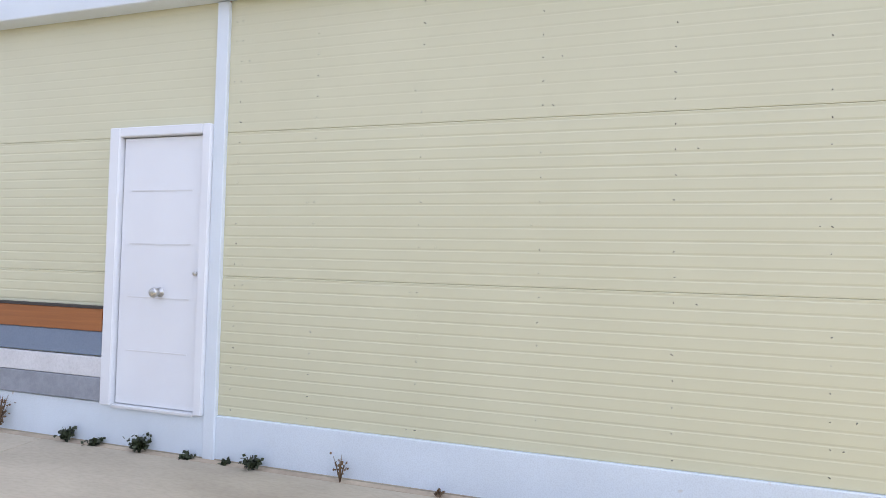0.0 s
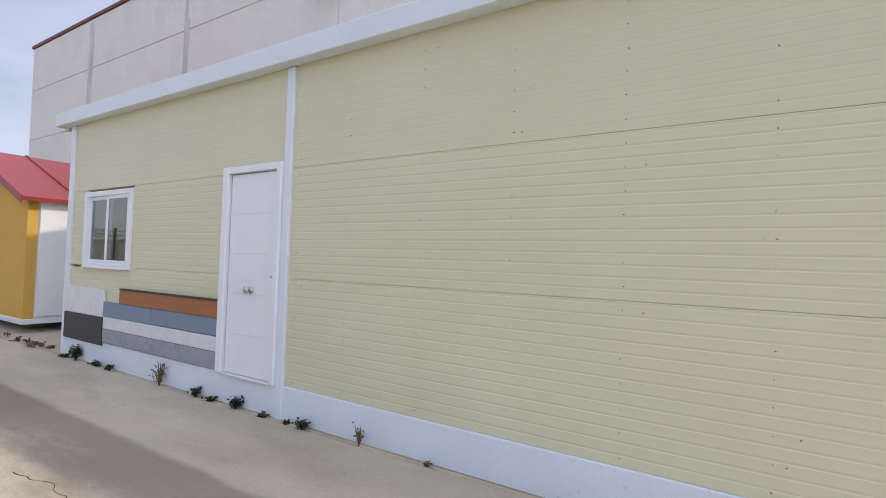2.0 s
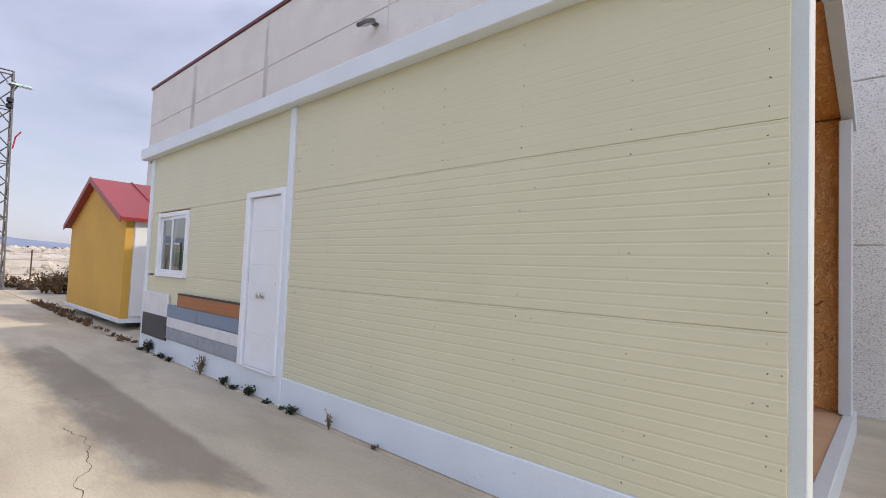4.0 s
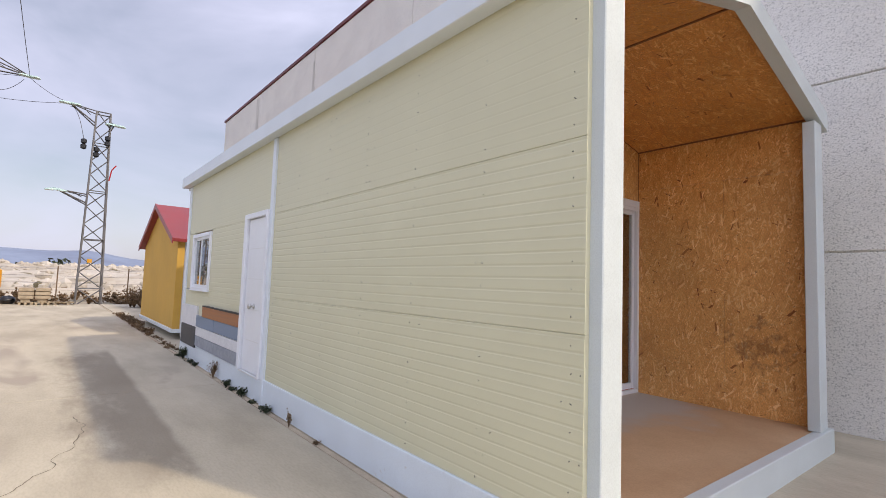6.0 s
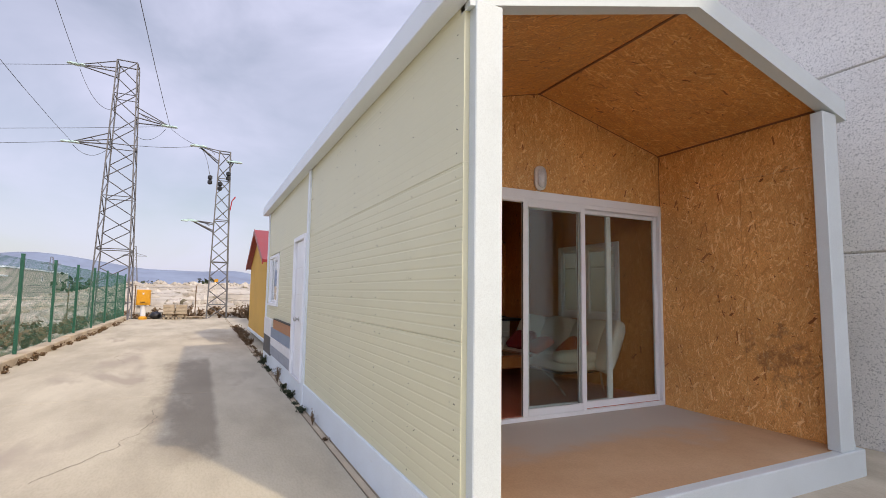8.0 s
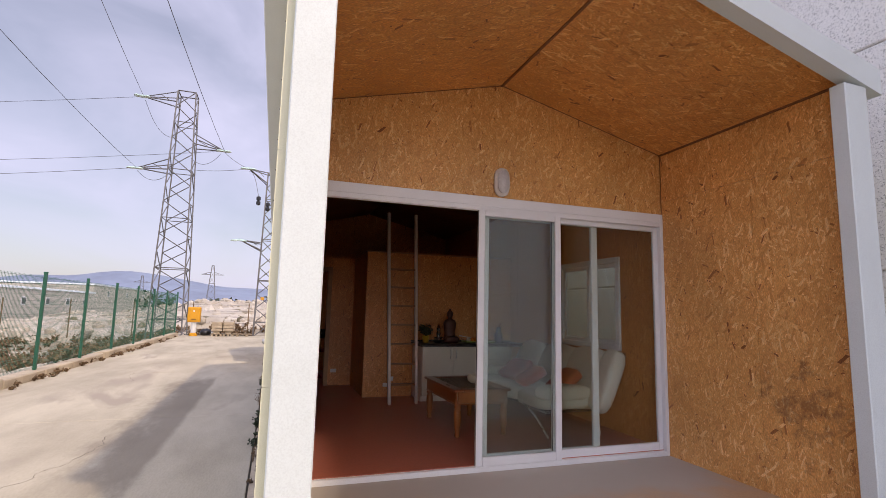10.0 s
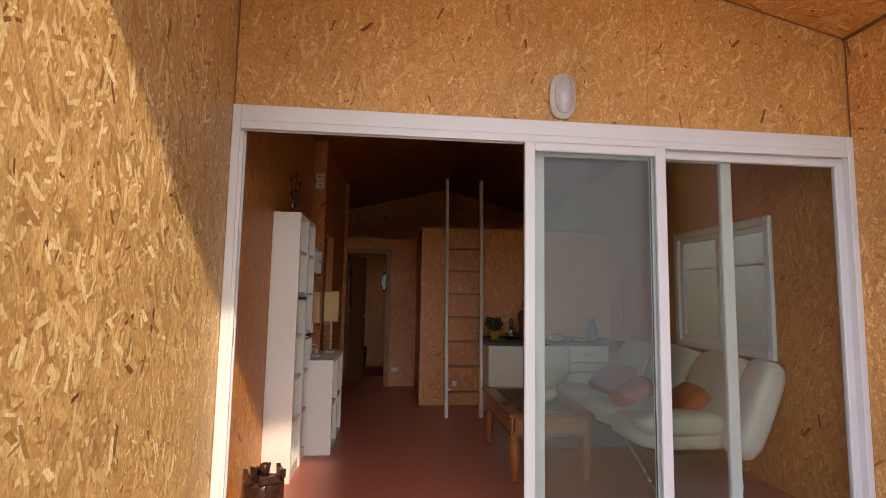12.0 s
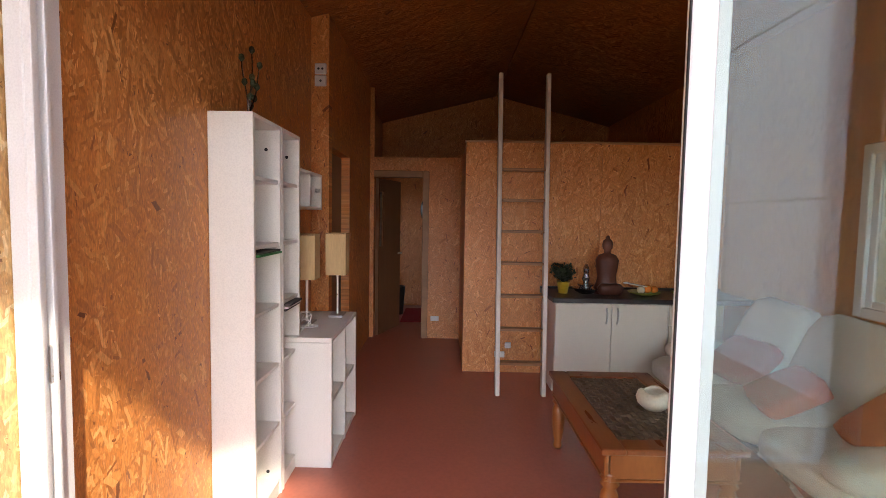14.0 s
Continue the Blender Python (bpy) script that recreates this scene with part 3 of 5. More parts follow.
tagged(part("screw_heads", bm, M_SCREW, WALL_S, "small dark screw heads"), kind="stuff")
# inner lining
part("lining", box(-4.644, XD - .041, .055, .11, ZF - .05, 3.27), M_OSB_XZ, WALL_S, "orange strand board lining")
part("lining", box(XD - .04, -.191, .055, .11, ZF - .05, 3.27), M_PORCH_XZ, WALL_S, "strand board lining with sunlight put into its paler colour")
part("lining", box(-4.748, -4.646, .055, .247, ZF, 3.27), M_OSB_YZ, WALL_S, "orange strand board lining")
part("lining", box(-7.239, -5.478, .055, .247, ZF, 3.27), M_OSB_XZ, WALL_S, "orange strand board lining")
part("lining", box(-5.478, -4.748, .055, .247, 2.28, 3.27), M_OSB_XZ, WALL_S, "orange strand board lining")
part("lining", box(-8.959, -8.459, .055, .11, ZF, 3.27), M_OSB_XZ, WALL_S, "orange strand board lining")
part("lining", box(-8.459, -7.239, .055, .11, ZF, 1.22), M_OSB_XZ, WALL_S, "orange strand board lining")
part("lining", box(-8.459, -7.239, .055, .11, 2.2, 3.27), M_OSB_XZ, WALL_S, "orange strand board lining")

WALL_N = tagged(new("wall_north"), "orange strand board wall with a window opening", "wall", "", "structure")
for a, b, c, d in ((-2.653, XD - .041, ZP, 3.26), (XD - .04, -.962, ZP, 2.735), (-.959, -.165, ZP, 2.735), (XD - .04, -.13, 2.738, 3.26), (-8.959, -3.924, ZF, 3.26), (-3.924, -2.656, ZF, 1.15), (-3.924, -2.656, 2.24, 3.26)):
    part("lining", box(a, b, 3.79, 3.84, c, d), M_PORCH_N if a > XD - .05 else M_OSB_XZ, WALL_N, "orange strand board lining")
    part("panel", box(a, b, 3.845, 3.9, c, min(d, 3.15)), M_CREAM, WALL_N)
part("skirting", box(-8.990, -.11, 3.85, 3.92, -.05, ZF), M_SKIRT, WALL_N)

WALL_W = tagged(new("wall_west"), "strand board end wall", "wall", "", "structure")
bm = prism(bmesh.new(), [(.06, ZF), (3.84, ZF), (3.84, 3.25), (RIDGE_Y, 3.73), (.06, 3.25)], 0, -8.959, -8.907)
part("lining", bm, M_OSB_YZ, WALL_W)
bm = prism(bmesh.new(), [(.055, 0), (3.84, 0), (3.84, 3.25), (RIDGE_Y, 3.73), (.055, 3.25)], 0, -9.001, -8.962)
part("cladding", bm, M_CREAM, WALL_W, "cream steel cladding")

# gable wall above the sliding door, with a joint between two boards
WALL_G = tagged(new("wall_gable"), "orange strand board gable over the sliding door", "wall", "", "structure")
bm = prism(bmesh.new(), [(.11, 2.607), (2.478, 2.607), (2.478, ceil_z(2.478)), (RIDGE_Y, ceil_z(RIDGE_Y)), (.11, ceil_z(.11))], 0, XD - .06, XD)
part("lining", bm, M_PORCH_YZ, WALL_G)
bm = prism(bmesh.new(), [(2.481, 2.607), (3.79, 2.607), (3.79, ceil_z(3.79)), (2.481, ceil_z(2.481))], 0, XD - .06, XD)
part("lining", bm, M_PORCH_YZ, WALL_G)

# floors
setting("floor_inside", box(-8.959, XD - .02, .055, 3.84, .0, ZF, 0), M_REDFLOOR, "red sealed smooth floor", "floor")
setting("floor_porch", box(XD - .015, -.126, .055, 3.84, .0, ZP, 0), M_PORCHFLOOR, "porch floor stained rust-orange, dusty grey by the door", "floor")
part("threshold_beam", box(-.125, -.03, .2135, 3.905, -.03, ZP + .012, .006), M_POST, tagged(new("trim_porch"), "white painted porch edge beam", "trim", "", "structure"))

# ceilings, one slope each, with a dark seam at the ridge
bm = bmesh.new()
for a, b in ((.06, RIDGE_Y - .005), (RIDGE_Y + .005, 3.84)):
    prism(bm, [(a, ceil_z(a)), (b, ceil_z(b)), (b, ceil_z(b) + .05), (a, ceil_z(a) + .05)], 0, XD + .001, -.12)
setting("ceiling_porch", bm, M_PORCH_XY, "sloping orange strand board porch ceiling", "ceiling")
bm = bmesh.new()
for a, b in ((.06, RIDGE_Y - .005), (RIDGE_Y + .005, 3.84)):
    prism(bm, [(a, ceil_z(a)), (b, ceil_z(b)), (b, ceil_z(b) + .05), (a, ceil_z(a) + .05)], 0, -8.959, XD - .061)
setting("ceiling", bm, M_OSB_XY, "sloping strand board ceiling with shade in its red-brown colour", "ceiling")
bm = bmesh.new()
bx(bm, XD, -.13, RIDGE_Y - .011, RIDGE_Y + .011, 3.688, 3.71)
for y, s in ((.11, 1), (3.79, -1)):
    bx(bm, XD, -.13, min(y, y + s * .02), max(y, y + s * .02), ceil_z(y) - .010, ceil_z(y) + .004)
for a, b in ((.11, RIDGE_Y), (3.79, RIDGE_Y)):
    chain(bm, [(XD + .004, a, ceil_z(a)), (XD + .004, b, ceil_z(b))], .006, 5)
for y in (.114, 3.786):
    tube(bm, (XD + .006, y, 2.6), (XD + .006, y, ceil_z(y)), .004, 5)
setting("trim_seams", bm, M_DARKSEAM, "dark brown strips along the ceiling joints", "trim")

# roof, fascias and rake boards
ROOF = tagged(new("roof"), "white steel gable roof with deep fascia", "roof", "", "structure")


def roof_z(y):
    return 3.82 - 0.266 * abs(y - RIDGE_Y)


for a, b in ((-.10, RIDGE_Y), (RIDGE_Y, 3.93)):
    bm = prism(bmesh.new(), [(a, roof_z(a) - .06), (b, roof_z(b) - .06), (b, roof_z(b)), (a, roof_z(a))], 0, -9.293, -.04)
    part("roof_sheet", bm, M_WHITE, ROOF)
part("fascia", box(-9.298, -.034, -.125, .0, 3.158, 3.342, .006), M_WHITE, ROOF, "white folded steel fascia")
part("fascia", box(-9.298, -.148, 3.9, 3.93, 3.155, 3.30, .006), M_WHITE, ROOF, "white folded steel fascia")
for x in (-.145, -9.303):
    for a, b in ((0.0, RIDGE_Y), (RIDGE_Y, 3.92)):
        low = lambda y: 3.655 - .275 * abs(y - RIDGE_Y)
        bm = prism(bmesh.new(), [(a, low(a)), (b, low(b)), (b, roof_z(b) + .004), (a, roof_z(a) + .004)], 0, x, x + .11)
        part("rake_board", bm, M_POST, ROOF, "white painted rake board")
part("porch_post", box(-.19, -.025, .035, .213, 0, 3.16, .006), M_POST, ROOF, "white painted square porch post")
part("porch_post", box(-.16, -.055, 3.58, 3.795, ZP + .012, 3.16, .006), M_POST, ROOF, "white painted square porch post")
part("post_edge", box(-.215, -.191, .12, .205, ZP, 3.16, .002), M_GALV, ROOF, "thin grey steel edge")

# ---- front door of the long side ----
D = tagged(new("door_1"), "closed white panelled door with round steel knob", "door", "", "structure")
for b in ((-5.420, -5.326, -.055, .05, .275, 2.292), (-4.616, -4.546, -.055, .05, .275, 2.292)):
    part("door_frame", box(*b, .008), M_PVC, D)
part("door_frame", box(-5.326, -4.616, -.055, .05, 2.225, 2.292, .006), M_PVC, D)
part("door_sill", box(-5.323, -4.619, -.045, .05, .262, .285, .003), M_ALU, D)
leaf = part("leaf", box(-5.316, -4.625, -.016, .03, .29, 2.218, .003), M_PVC, D)
for k in range(1, 5):
    z = .29 + 1.928 * k / 5
    part("groove", box(-5.238, -4.71, -.0195, -.0165, z - .004, z + .004), M_ALU, leaf, "shallow level groove")
bm = lathe(bmesh.new(), [(.034, 0), (.034, .006), (.014, .008), (.013, .03), (.030, .042), (.036, .058), (.030, .072), (.012, .078)], n=20,
           m=Matrix.Translation((-4.951, -.018, 1.105)) @ Matrix.Rotation(radians(90), 4, "X"))
part("knob", bm, M_CHROME, leaf, "round brushed steel knob", True)
bm = lathe(bmesh.new(), [(.016, 0), (.016, .01), (.006, .014)], n=12, m=Matrix.Translation((-4.66, -.018, 1.245)) @ Matrix.Rotation(radians(90), 4, "X"))
part("lock", bm, M_CHROME, leaf, "steel lock cylinder", True)


def window(name, x0, x1, z0, z1, y, out, label, glazing):
    """A two-light sliding window; out is -1 where the outside lies towards -y."""
    W = tagged(new(name), label, "window", "", "structure")
    ya, yb = sorted((y + out * .03, y - out * .06))
    t = .065
    for b in ((x0, x0 + t, z0, z1), (x1 - t, x1, z0, z1), (x0 + t, x1 - t, z1 - t, z1), (x0 + t, x1 - t, z0, z0 + t)):
        part("window_frame", box(b[0], b[1], ya, yb, b[2], b[3], .006), M_PVC, W)
    xm = (x0 + x1) / 2
    for k, (a, b) in enumerate(((x0 + t, xm + .03), (xm - .03, x1 - t))):
        yy = y + out * (.004 if k else -.024)
        s = part("sash", box(a, a + .05, yy - .012, yy + .012, z0 + t, z1 - t, .003), M_PVC, W)
        part("sash", box(b - .05, b, yy - .012, yy + .012, z0 + t, z1 - t, .003), M_PVC, W)
        part("sash", box(a + .05, b - .05, yy - .012, yy + .012, z1 - t - .045, z1 - t, .003), M_PVC, W)
        part("sash", box(a + .05, b - .05, yy - .012, yy + .012, z0 + t, z0 + t + .045, .003), M_PVC, W)
        g = part("pane", box(a + .05, b - .05, yy - .003, yy + .003, z0 + t + .045, z1 - t - .045), glazing, s)
        g.visible_shadow = False
    part("window_sill", box(x0 + .01, x1 - .01, *sorted((y + out * .032, y + out * .045)), z0, z0 + .02, .003), M_PVC, W)
    return W


window("window_1", -8.495, -7.265, 1.205, 2.2, -.002, -1, "closed white sliding window with two dark panes", M_GLASS2)
window("window_2", -3.914, -2.663, 1.155, 2.235, 3.83, 1, "white sliding window with two clear panes", M_GLASS)

setting("trim_batten", box(-4.02, -2.58, 3.766, 3.789, 1.075, 1.140, .003), M_RUNG, "brown wooden batten under the window", "trim")

# ---- sliding glass door of the porch ----
S = tagged(new("door_2"), "white aluminium sliding glass door, half open", "door", "", "structure")
for b in ((XD - .10, XD + .02, .112, .160, ZP, 2.605), (XD - .10, XD + .02, 3.75, 3.79, ZP, 2.605),
          (XD - .10, XD + .02, .160, 3.75, 2.515, 2.605), (XD - .10, XD + .02, .160, 3.75, ZP, .25)):
    part("door_frame", box(*b, .004), M_ALU, S)
for x in (XD - .03, XD + .012):
    part("track", box(x - .006, x + .006, .160, 3.75, 2.472, 2.515, .002), M_ALU, S, "upper running rail")
    part("jamb_lip", box(x - .006, x + .006, .158, .178, .25, 2.455, .002), M_ALU, S)


def leaf_of_glass(y0, y1, x, stile=.062):
    a = part("sash", box(x - .018, x + .018, y0, y0 + stile, .25, 2.482, .005), M_ALU, S)
    part("sash", box(x - .018, x + .018, y1 - stile, y1, .25, 2.482, .005), M_ALU, S)
    part("sash", box(x - .018, x + .018, y0 + stile, y1 - stile, 2.425, 2.482, .005), M_ALU, S)
    part("sash", box(x - .018, x + .018, y0 + stile, y1 - stile, .25, .325, .005), M_ALU, S)
    g = part("pane", box(x - .003, x + .003, y0 + stile, y1 - stile, .325, 2.425), M_GLASS, a)
    g.visible_shadow = False
    part("gasket", box(x + .004, x + .012, y0 - .004, y0 - .0005, .26, 2.478), M_GASKET, a, "black brush seal")
    return a


leaf_of_glass(1.728, 2.575, XD + .0)
leaf_of_glass(2.507, 3.765, XD - .045)
leaf_of_glass(1.80, 3.045, XD - .088, .07)
part("catch", box(XD - .05, XD - .02, .159, .172, 1.30, 1.40, .004), M_CHROME, S, "steel latch keeper")

# ---- partitions and loft inside ----
P = tagged(new("wall_kitchen"), "strand board partition carrying the loft", "wall", "", "structure")
part("board", box(-5.509, -5.446, 1.346, 2.62, ZF, 2.44), M_OSB_YZ, P)
part("board", box(-5.509, -5.446, 2.623, 3.79, ZF, 2.44), M_OSB_YZ, P)
part("side_board", box(-6.717, -5.511, 1.346, 1.40, ZF, 2.44), M_OSB_XZ, P)
part("edge_batten", box(-5.530, -5.438, 1.338, 3.79, 2.441, 2.462, .002), M_RUNG, P, "brown edge batten")
P2 = tagged(new("wall_passage"), "strand board cross wall with a doorway", "wall", "", "structure")
part("board", box(-6.781, -6.718, .96, 1.40, ZF, 2.44), M_OSB_YZ, P2)
part("board", box(-6.781, -6.718, .25, .96, 2.28, 2.44), M_OSB_YZ, P2)
part("post", box(-6.781, -6.717, .25, .30, ZF, 3.25), M_OSB_YZ, P2)
part("door_lining", box(-6.801, -6.702, .885, .959, ZF, 2.28, .004), M_RUNG, P2, "brown wooden door lining")
part("door_lining", box(-6.801, -6.702, .30, .885, 2.20, 2.279, .004), M_RUNG, P2, "brown wooden door lining")
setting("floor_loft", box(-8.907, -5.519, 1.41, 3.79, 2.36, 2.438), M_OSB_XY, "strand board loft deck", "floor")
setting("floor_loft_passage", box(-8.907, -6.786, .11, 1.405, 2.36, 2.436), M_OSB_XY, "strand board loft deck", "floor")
setting("wall_bath", box(-8.907, -6.786, 1.41, 1.46, ZF, 2.355), M_OSB_XZ, "strand board room wall", "wall")

# ---- concrete hall behind ----
HALL = tagged(new("industrial_hall"), "tall grey pebbledash precast concrete hall with dark red coping", "building")
edges, lev = [-26.4, -21.1, -15.0, -8.9, -2.8, 3.3, 9.6], [-.3, 1.975, 3.96, 5.9, 7.95, 9.75]
for a, b in zip(edges, edges[1:]):
    for c, d in zip(lev, lev[1:]):
        part("wall_panel", box(a + .012, b - .012, 4.85, 5.05, c + .008, d - .008, .012), M_PRECAST, HALL)
part("core", box(-26.35, 9.55, 4.88, 18, -.3, 9.7), M_PRECAST, HALL)
part("coping", box(-26.5, 9.7, 4.80, 5.1, 9.75, 9.87, .01), M_COPING, HALL, "dark red steel coping")
part("coping", box(-26.5, -26.2, 5.1, 18, 9.75, 9.87, .01), M_COPING, HALL, "dark red steel coping")
# rain stains running down over the joints
M_RUN = mat("grey_run_stain", (0.66, 0.63, 0.58), .9, 0, (0.50, .47, .43), 3, .8, 40, .3, (1, 1, .25))
for x, w, z0, z1 in ((-21.1, .17, 6.4, 9.6), (-15.0, .13, 6.2, 8.3), (-15.05, .06, 8.3, 9.3)):
    part("stain", box(x - w, x + w, 4.843, 4.847, z0, z1), M_RUN, HALL, "grey rain stain")
FL = thing("floodlight", (-9.3, 4.8, 7.6), "grey steel floodlight on the concrete wall", "lamp")
part("bracket", box(-9.38, -9.22, 4.62, 4.85, 7.56, 7.6, .005), M_GALV, FL)
bm = bmesh.new(); bx(bm, -.20, .20, -.16, .16, -.05, .05, .02, Matrix.Translation((-9.3, 4.5, 7.5)) @ Matrix.Rotation(radians(25), 4, "X"))
part("housing", bm, M_GALV, FL)
part("lens", box(-.16, .16, -.12, .12, -.058, -.052, 0, Matrix.Translation((-9.3, 4.5, 7.5)) @ Matrix.Rotation(radians(25), 4, "X")), M_LAMPGLASS, FL, "clear lens")

# ---- yellow show house ----
YH = thing("yellow_cabin", (-13.8, 2.5, 0), "ochre yellow prefab cabin with red steel gable roof", "house")
ya, yb, xa, xb = .25, 4.4, -16.25, -11.3
xm = -13.86
part("wall", prism(bmesh.new(), [(xa, .24), (xb, .24), (xb, 2.33), (xm, 3.28), (xa, 2.33)], 1, ya, ya + .12), M_YELLOW, YH)
part("wall", prism(bmesh.new(), [(xa, .24), (xb, .24), (xb, 2.33), (xm, 3.28), (xa, 2.33)], 1, yb - .12, yb), M_YELLOW, YH)
part("wall", box(xa, xa + .1, ya + .12, yb - .12, .24, 2.33), M_YELLOW, YH)
part("wall", box(xb - .1, xb, ya + .12, yb - .12, .24, 2.33), M_BOARDWHITE, YH, "white side wall")
part("corner_board", box(xb - .05, xb + .014, ya - .012, ya + .14, .24, 2.3, .005), M_YELLOW, YH)
part("door", box(xb + .002, xb + .04, ya + .16, ya + 1.1, .28, 2.25, .006), M_PVC, YH, "white door")
part("base_frame", box(xa - .02, xb + .03, ya - .03, yb, .15, .24, .008), M_WHITE, YH, "white base frame")
for a, b, c, d in ((xm, 3.36, xb + .16, 2.30), (xm, 3.36, xa - .16, 2.30)):
    r = part("roof", prism(bmesh.new(), [(a, b), (c, d), (c, d - .07), (a, b - .07)], 1, ya - .14, yb + .1), M_ROOFRED, YH)
    part("verge", prism(bmesh.new(), [(a, b + .02), (c, d + .02), (c, d - .12), (a, b - .12)], 1, ya - .165, ya - .142), M_ROOFRED, r, "red verge flashing")
    for k in range(1, 6):
        y = ya - .1 + k * .8
        part("seam", prism(bmesh.new(), [(a, b + .03), (c, d + .03), (c, d), (a, b)], 1, y, y + .03), M_ROOFRED, r, "standing seam")
for k in range(3):
    for y in (ya + .3, yb - .5):
        part("support_block", box(xa + .4 + k * 1.85, xa + .65 + k * 1.85, y, y + .25, 0, .15, .01), M_GALV, YH, "grey support block")

# ---- kerb and fence ----
K = tagged(new("kerb"), "low stained concrete kerb wall under the fence", "kerb", "", "structure")
rnd = random.Random(11)
x = -25.6
while x < 12:
    w = rnd.uniform(1.5, 2.6)
    t = rnd.uniform(-.012, .012)
    part("block", box(x + .006, x + w - .006, -4.72 + t, -4.43 + t, -.35, .17 + rnd.uniform(-.02, .02), .02), M_KERB, K)
    x += w
FENCE = thing("mesh_fence", (-10, -4.6, .17), "green coated welded mesh fence on a kerb", "fence")
posts = [-10.45 - 2.52 * k for k in range(-7, 7)]
bm0 = bmesh.new()
bx(bm0, -.03, .03, -.03, .03, 0, 2.0, .004); bx(bm0, -.034, .034, -.034, .034, 1.995, 2.02, .004)
post_me = bpy.data.meshes.new("post"); bm0.to_mesh(post_me); bm0.free(); post_me.materials.append(M_GREEN)
bm0 = bmesh.new()


def wire(bm, p, q, r):
    tube(bm, p, q, r, 3)


for i in range(50):
    wire(bm0, (.05 + i * .0494, 0, .04), (.05 + i * .0494, 0, 1.93), .0028)
for z in (.06, .26, .30, .5, .7, .9, 1.1, 1.14, 1.34, 1.54, 1.74, 1.90):
    wire(bm0, (.03, 0, z), (2.49, 0, z), .0032)
mesh_me = bpy.data.meshes.new("mesh_panel"); bm0.to_mesh(mesh_me); bm0.free(); mesh_me.materials.append(M_GREEN)
for k, x in enumerate(posts):
    for name, me, dx in (("post", post_me, 0), ("mesh_panel", mesh_me, -2.52)):
        if name == "mesh_panel" and k == len(posts) - 1:
            continue
        ob = new(name, me)
        ob.parent = FENCE
        ob.matrix_parent_inverse = FENCE.matrix_basis.inverted()
        ob.location = (x + dx, -4.575, .16)

# ---- lattice pylons ----
def pylon(at, height, w0, w1, label, arms, bays, leg_r, turn=0.0):
    T = thing("lattice_pylon", at, label, "pylon", "power line pylons")
    R = Matrix.Translation(at) @ Matrix.Rotation(turn, 4, "Z")

    def half(z):
        return (w0 + (w1 - w0) * min(z / height, 1)) / 2

    def corner(k, z):
        h = half(z)
        return R @ Vector((h * (1, 1, -1, -1)[k], h * (1, -1, -1, 1)[k], z))
    for k in range(4):
        part("leg", tube(bmesh.new(), corner(k, -.4), corner(k, height), leg_r, 4), M_GALV, T)
    for k in range(4):
        for i in range(bays):
            za, zb = height * i / bays, height * (i + 1) / bays
            a, b = (k, (k + 1) % 4) if i % 2 else ((k + 1) % 4, k)
            part("brace", tube(bmesh.new(), corner(a, za), corner(b, zb), leg_r * .6, 4), M_GALV, T)
            if i % 3 == 0:
                part("brace", tube(bmesh.new(), corner(k, zb), corner((k + 1) % 4, zb), leg_r * .55, 4), M_GALV, T)
        part("top_bar", tube(bmesh.new(), corner(k, height), corner((k + 1) % 4, height), leg_r * .8, 4), M_GALV, T)
    for tip, zs in arms:
        bm = bmesh.new()
        tip = Vector(tip)
        for k in range(4):
            c = corner(k, zs[0]) if k < 2 else corner(k, zs[0])
            if (c - tip).length < (Vector(at) + Vector((0, 0, zs[0])) - tip).length:
                tube(bm, c, tip, leg_r * .8, 4)
                tube(bm, corner(k, zs[1]), tip, leg_r * .7, 4)
        tube(bm, corner(0, zs[0]).lerp(tip, .5), corner(1, zs[1]).lerp(tip, .5), leg_r * .4, 4)
        part("cross_arm", bm, M_GALV, T)
        bm = bmesh.new()
        for s in (0, 1):
            d = Vector((.35, .25 if s else -.25, -.1))
            for j in range(4):
                lathe(bm, [(.02, -.02), (.18, -.03), (.15, .03), (.02, .05)], tip + d * (j * .33), 10)
        part("insulator", bm, M_INSUL, T, "pale green glass insulators")
    return T


pylon((-29.4, -5.6, -.2), 14.2, 1.75, .95, "tall grey galvanised lattice power pylon with cross arms",
      (((-29.4, -7.9, 13.5), (13.5, 14.1)), ((-29.4, -7.9, 9.25), (9.4, 10.0)), ((-29.4, -3.4, 10.8), (11.1, 11.7))), 15, .045)
T2 = pylon((-27.0, -.5, -.05), 9.1, .98, .55, "shorter grey lattice pylon with switch gear and red warning gear",
           (((-27.0, -1.8, 9.25), (8.5, 9.1)), ((-27.0, -.02, 8.6), (8.3, 8.7)), ((-27.0, -2.03, 5.2), (4.7, 5.1))), 12, .04)
for z, y in ((7.3, -1.1), (7.0, -.6), (7.6, -.2)):
    part("switch", lathe(bmesh.new(), [(.05, -.25), (.12, -.2), (.12, -.05), (.05, 0), (.12, .05), (.12, .2), (.05, .25)], (-26.7, y - .08, z + .1), 10), M_BLACKPL, T2, "black switch insulator")
part("warning_arm", chain(bmesh.new(), [(-26.2, -.13, 5.75), (-26.2, -.06, 6.25), (-26.2, .10, 6.5)], .03, 6), M_CARRED, T2, "red painted arm")
part("sign", box(-26.1, -26.08, -.70, -.52, 1.9, 2.06), M_BOXYELLOW, T2, "small yellow warning sign")
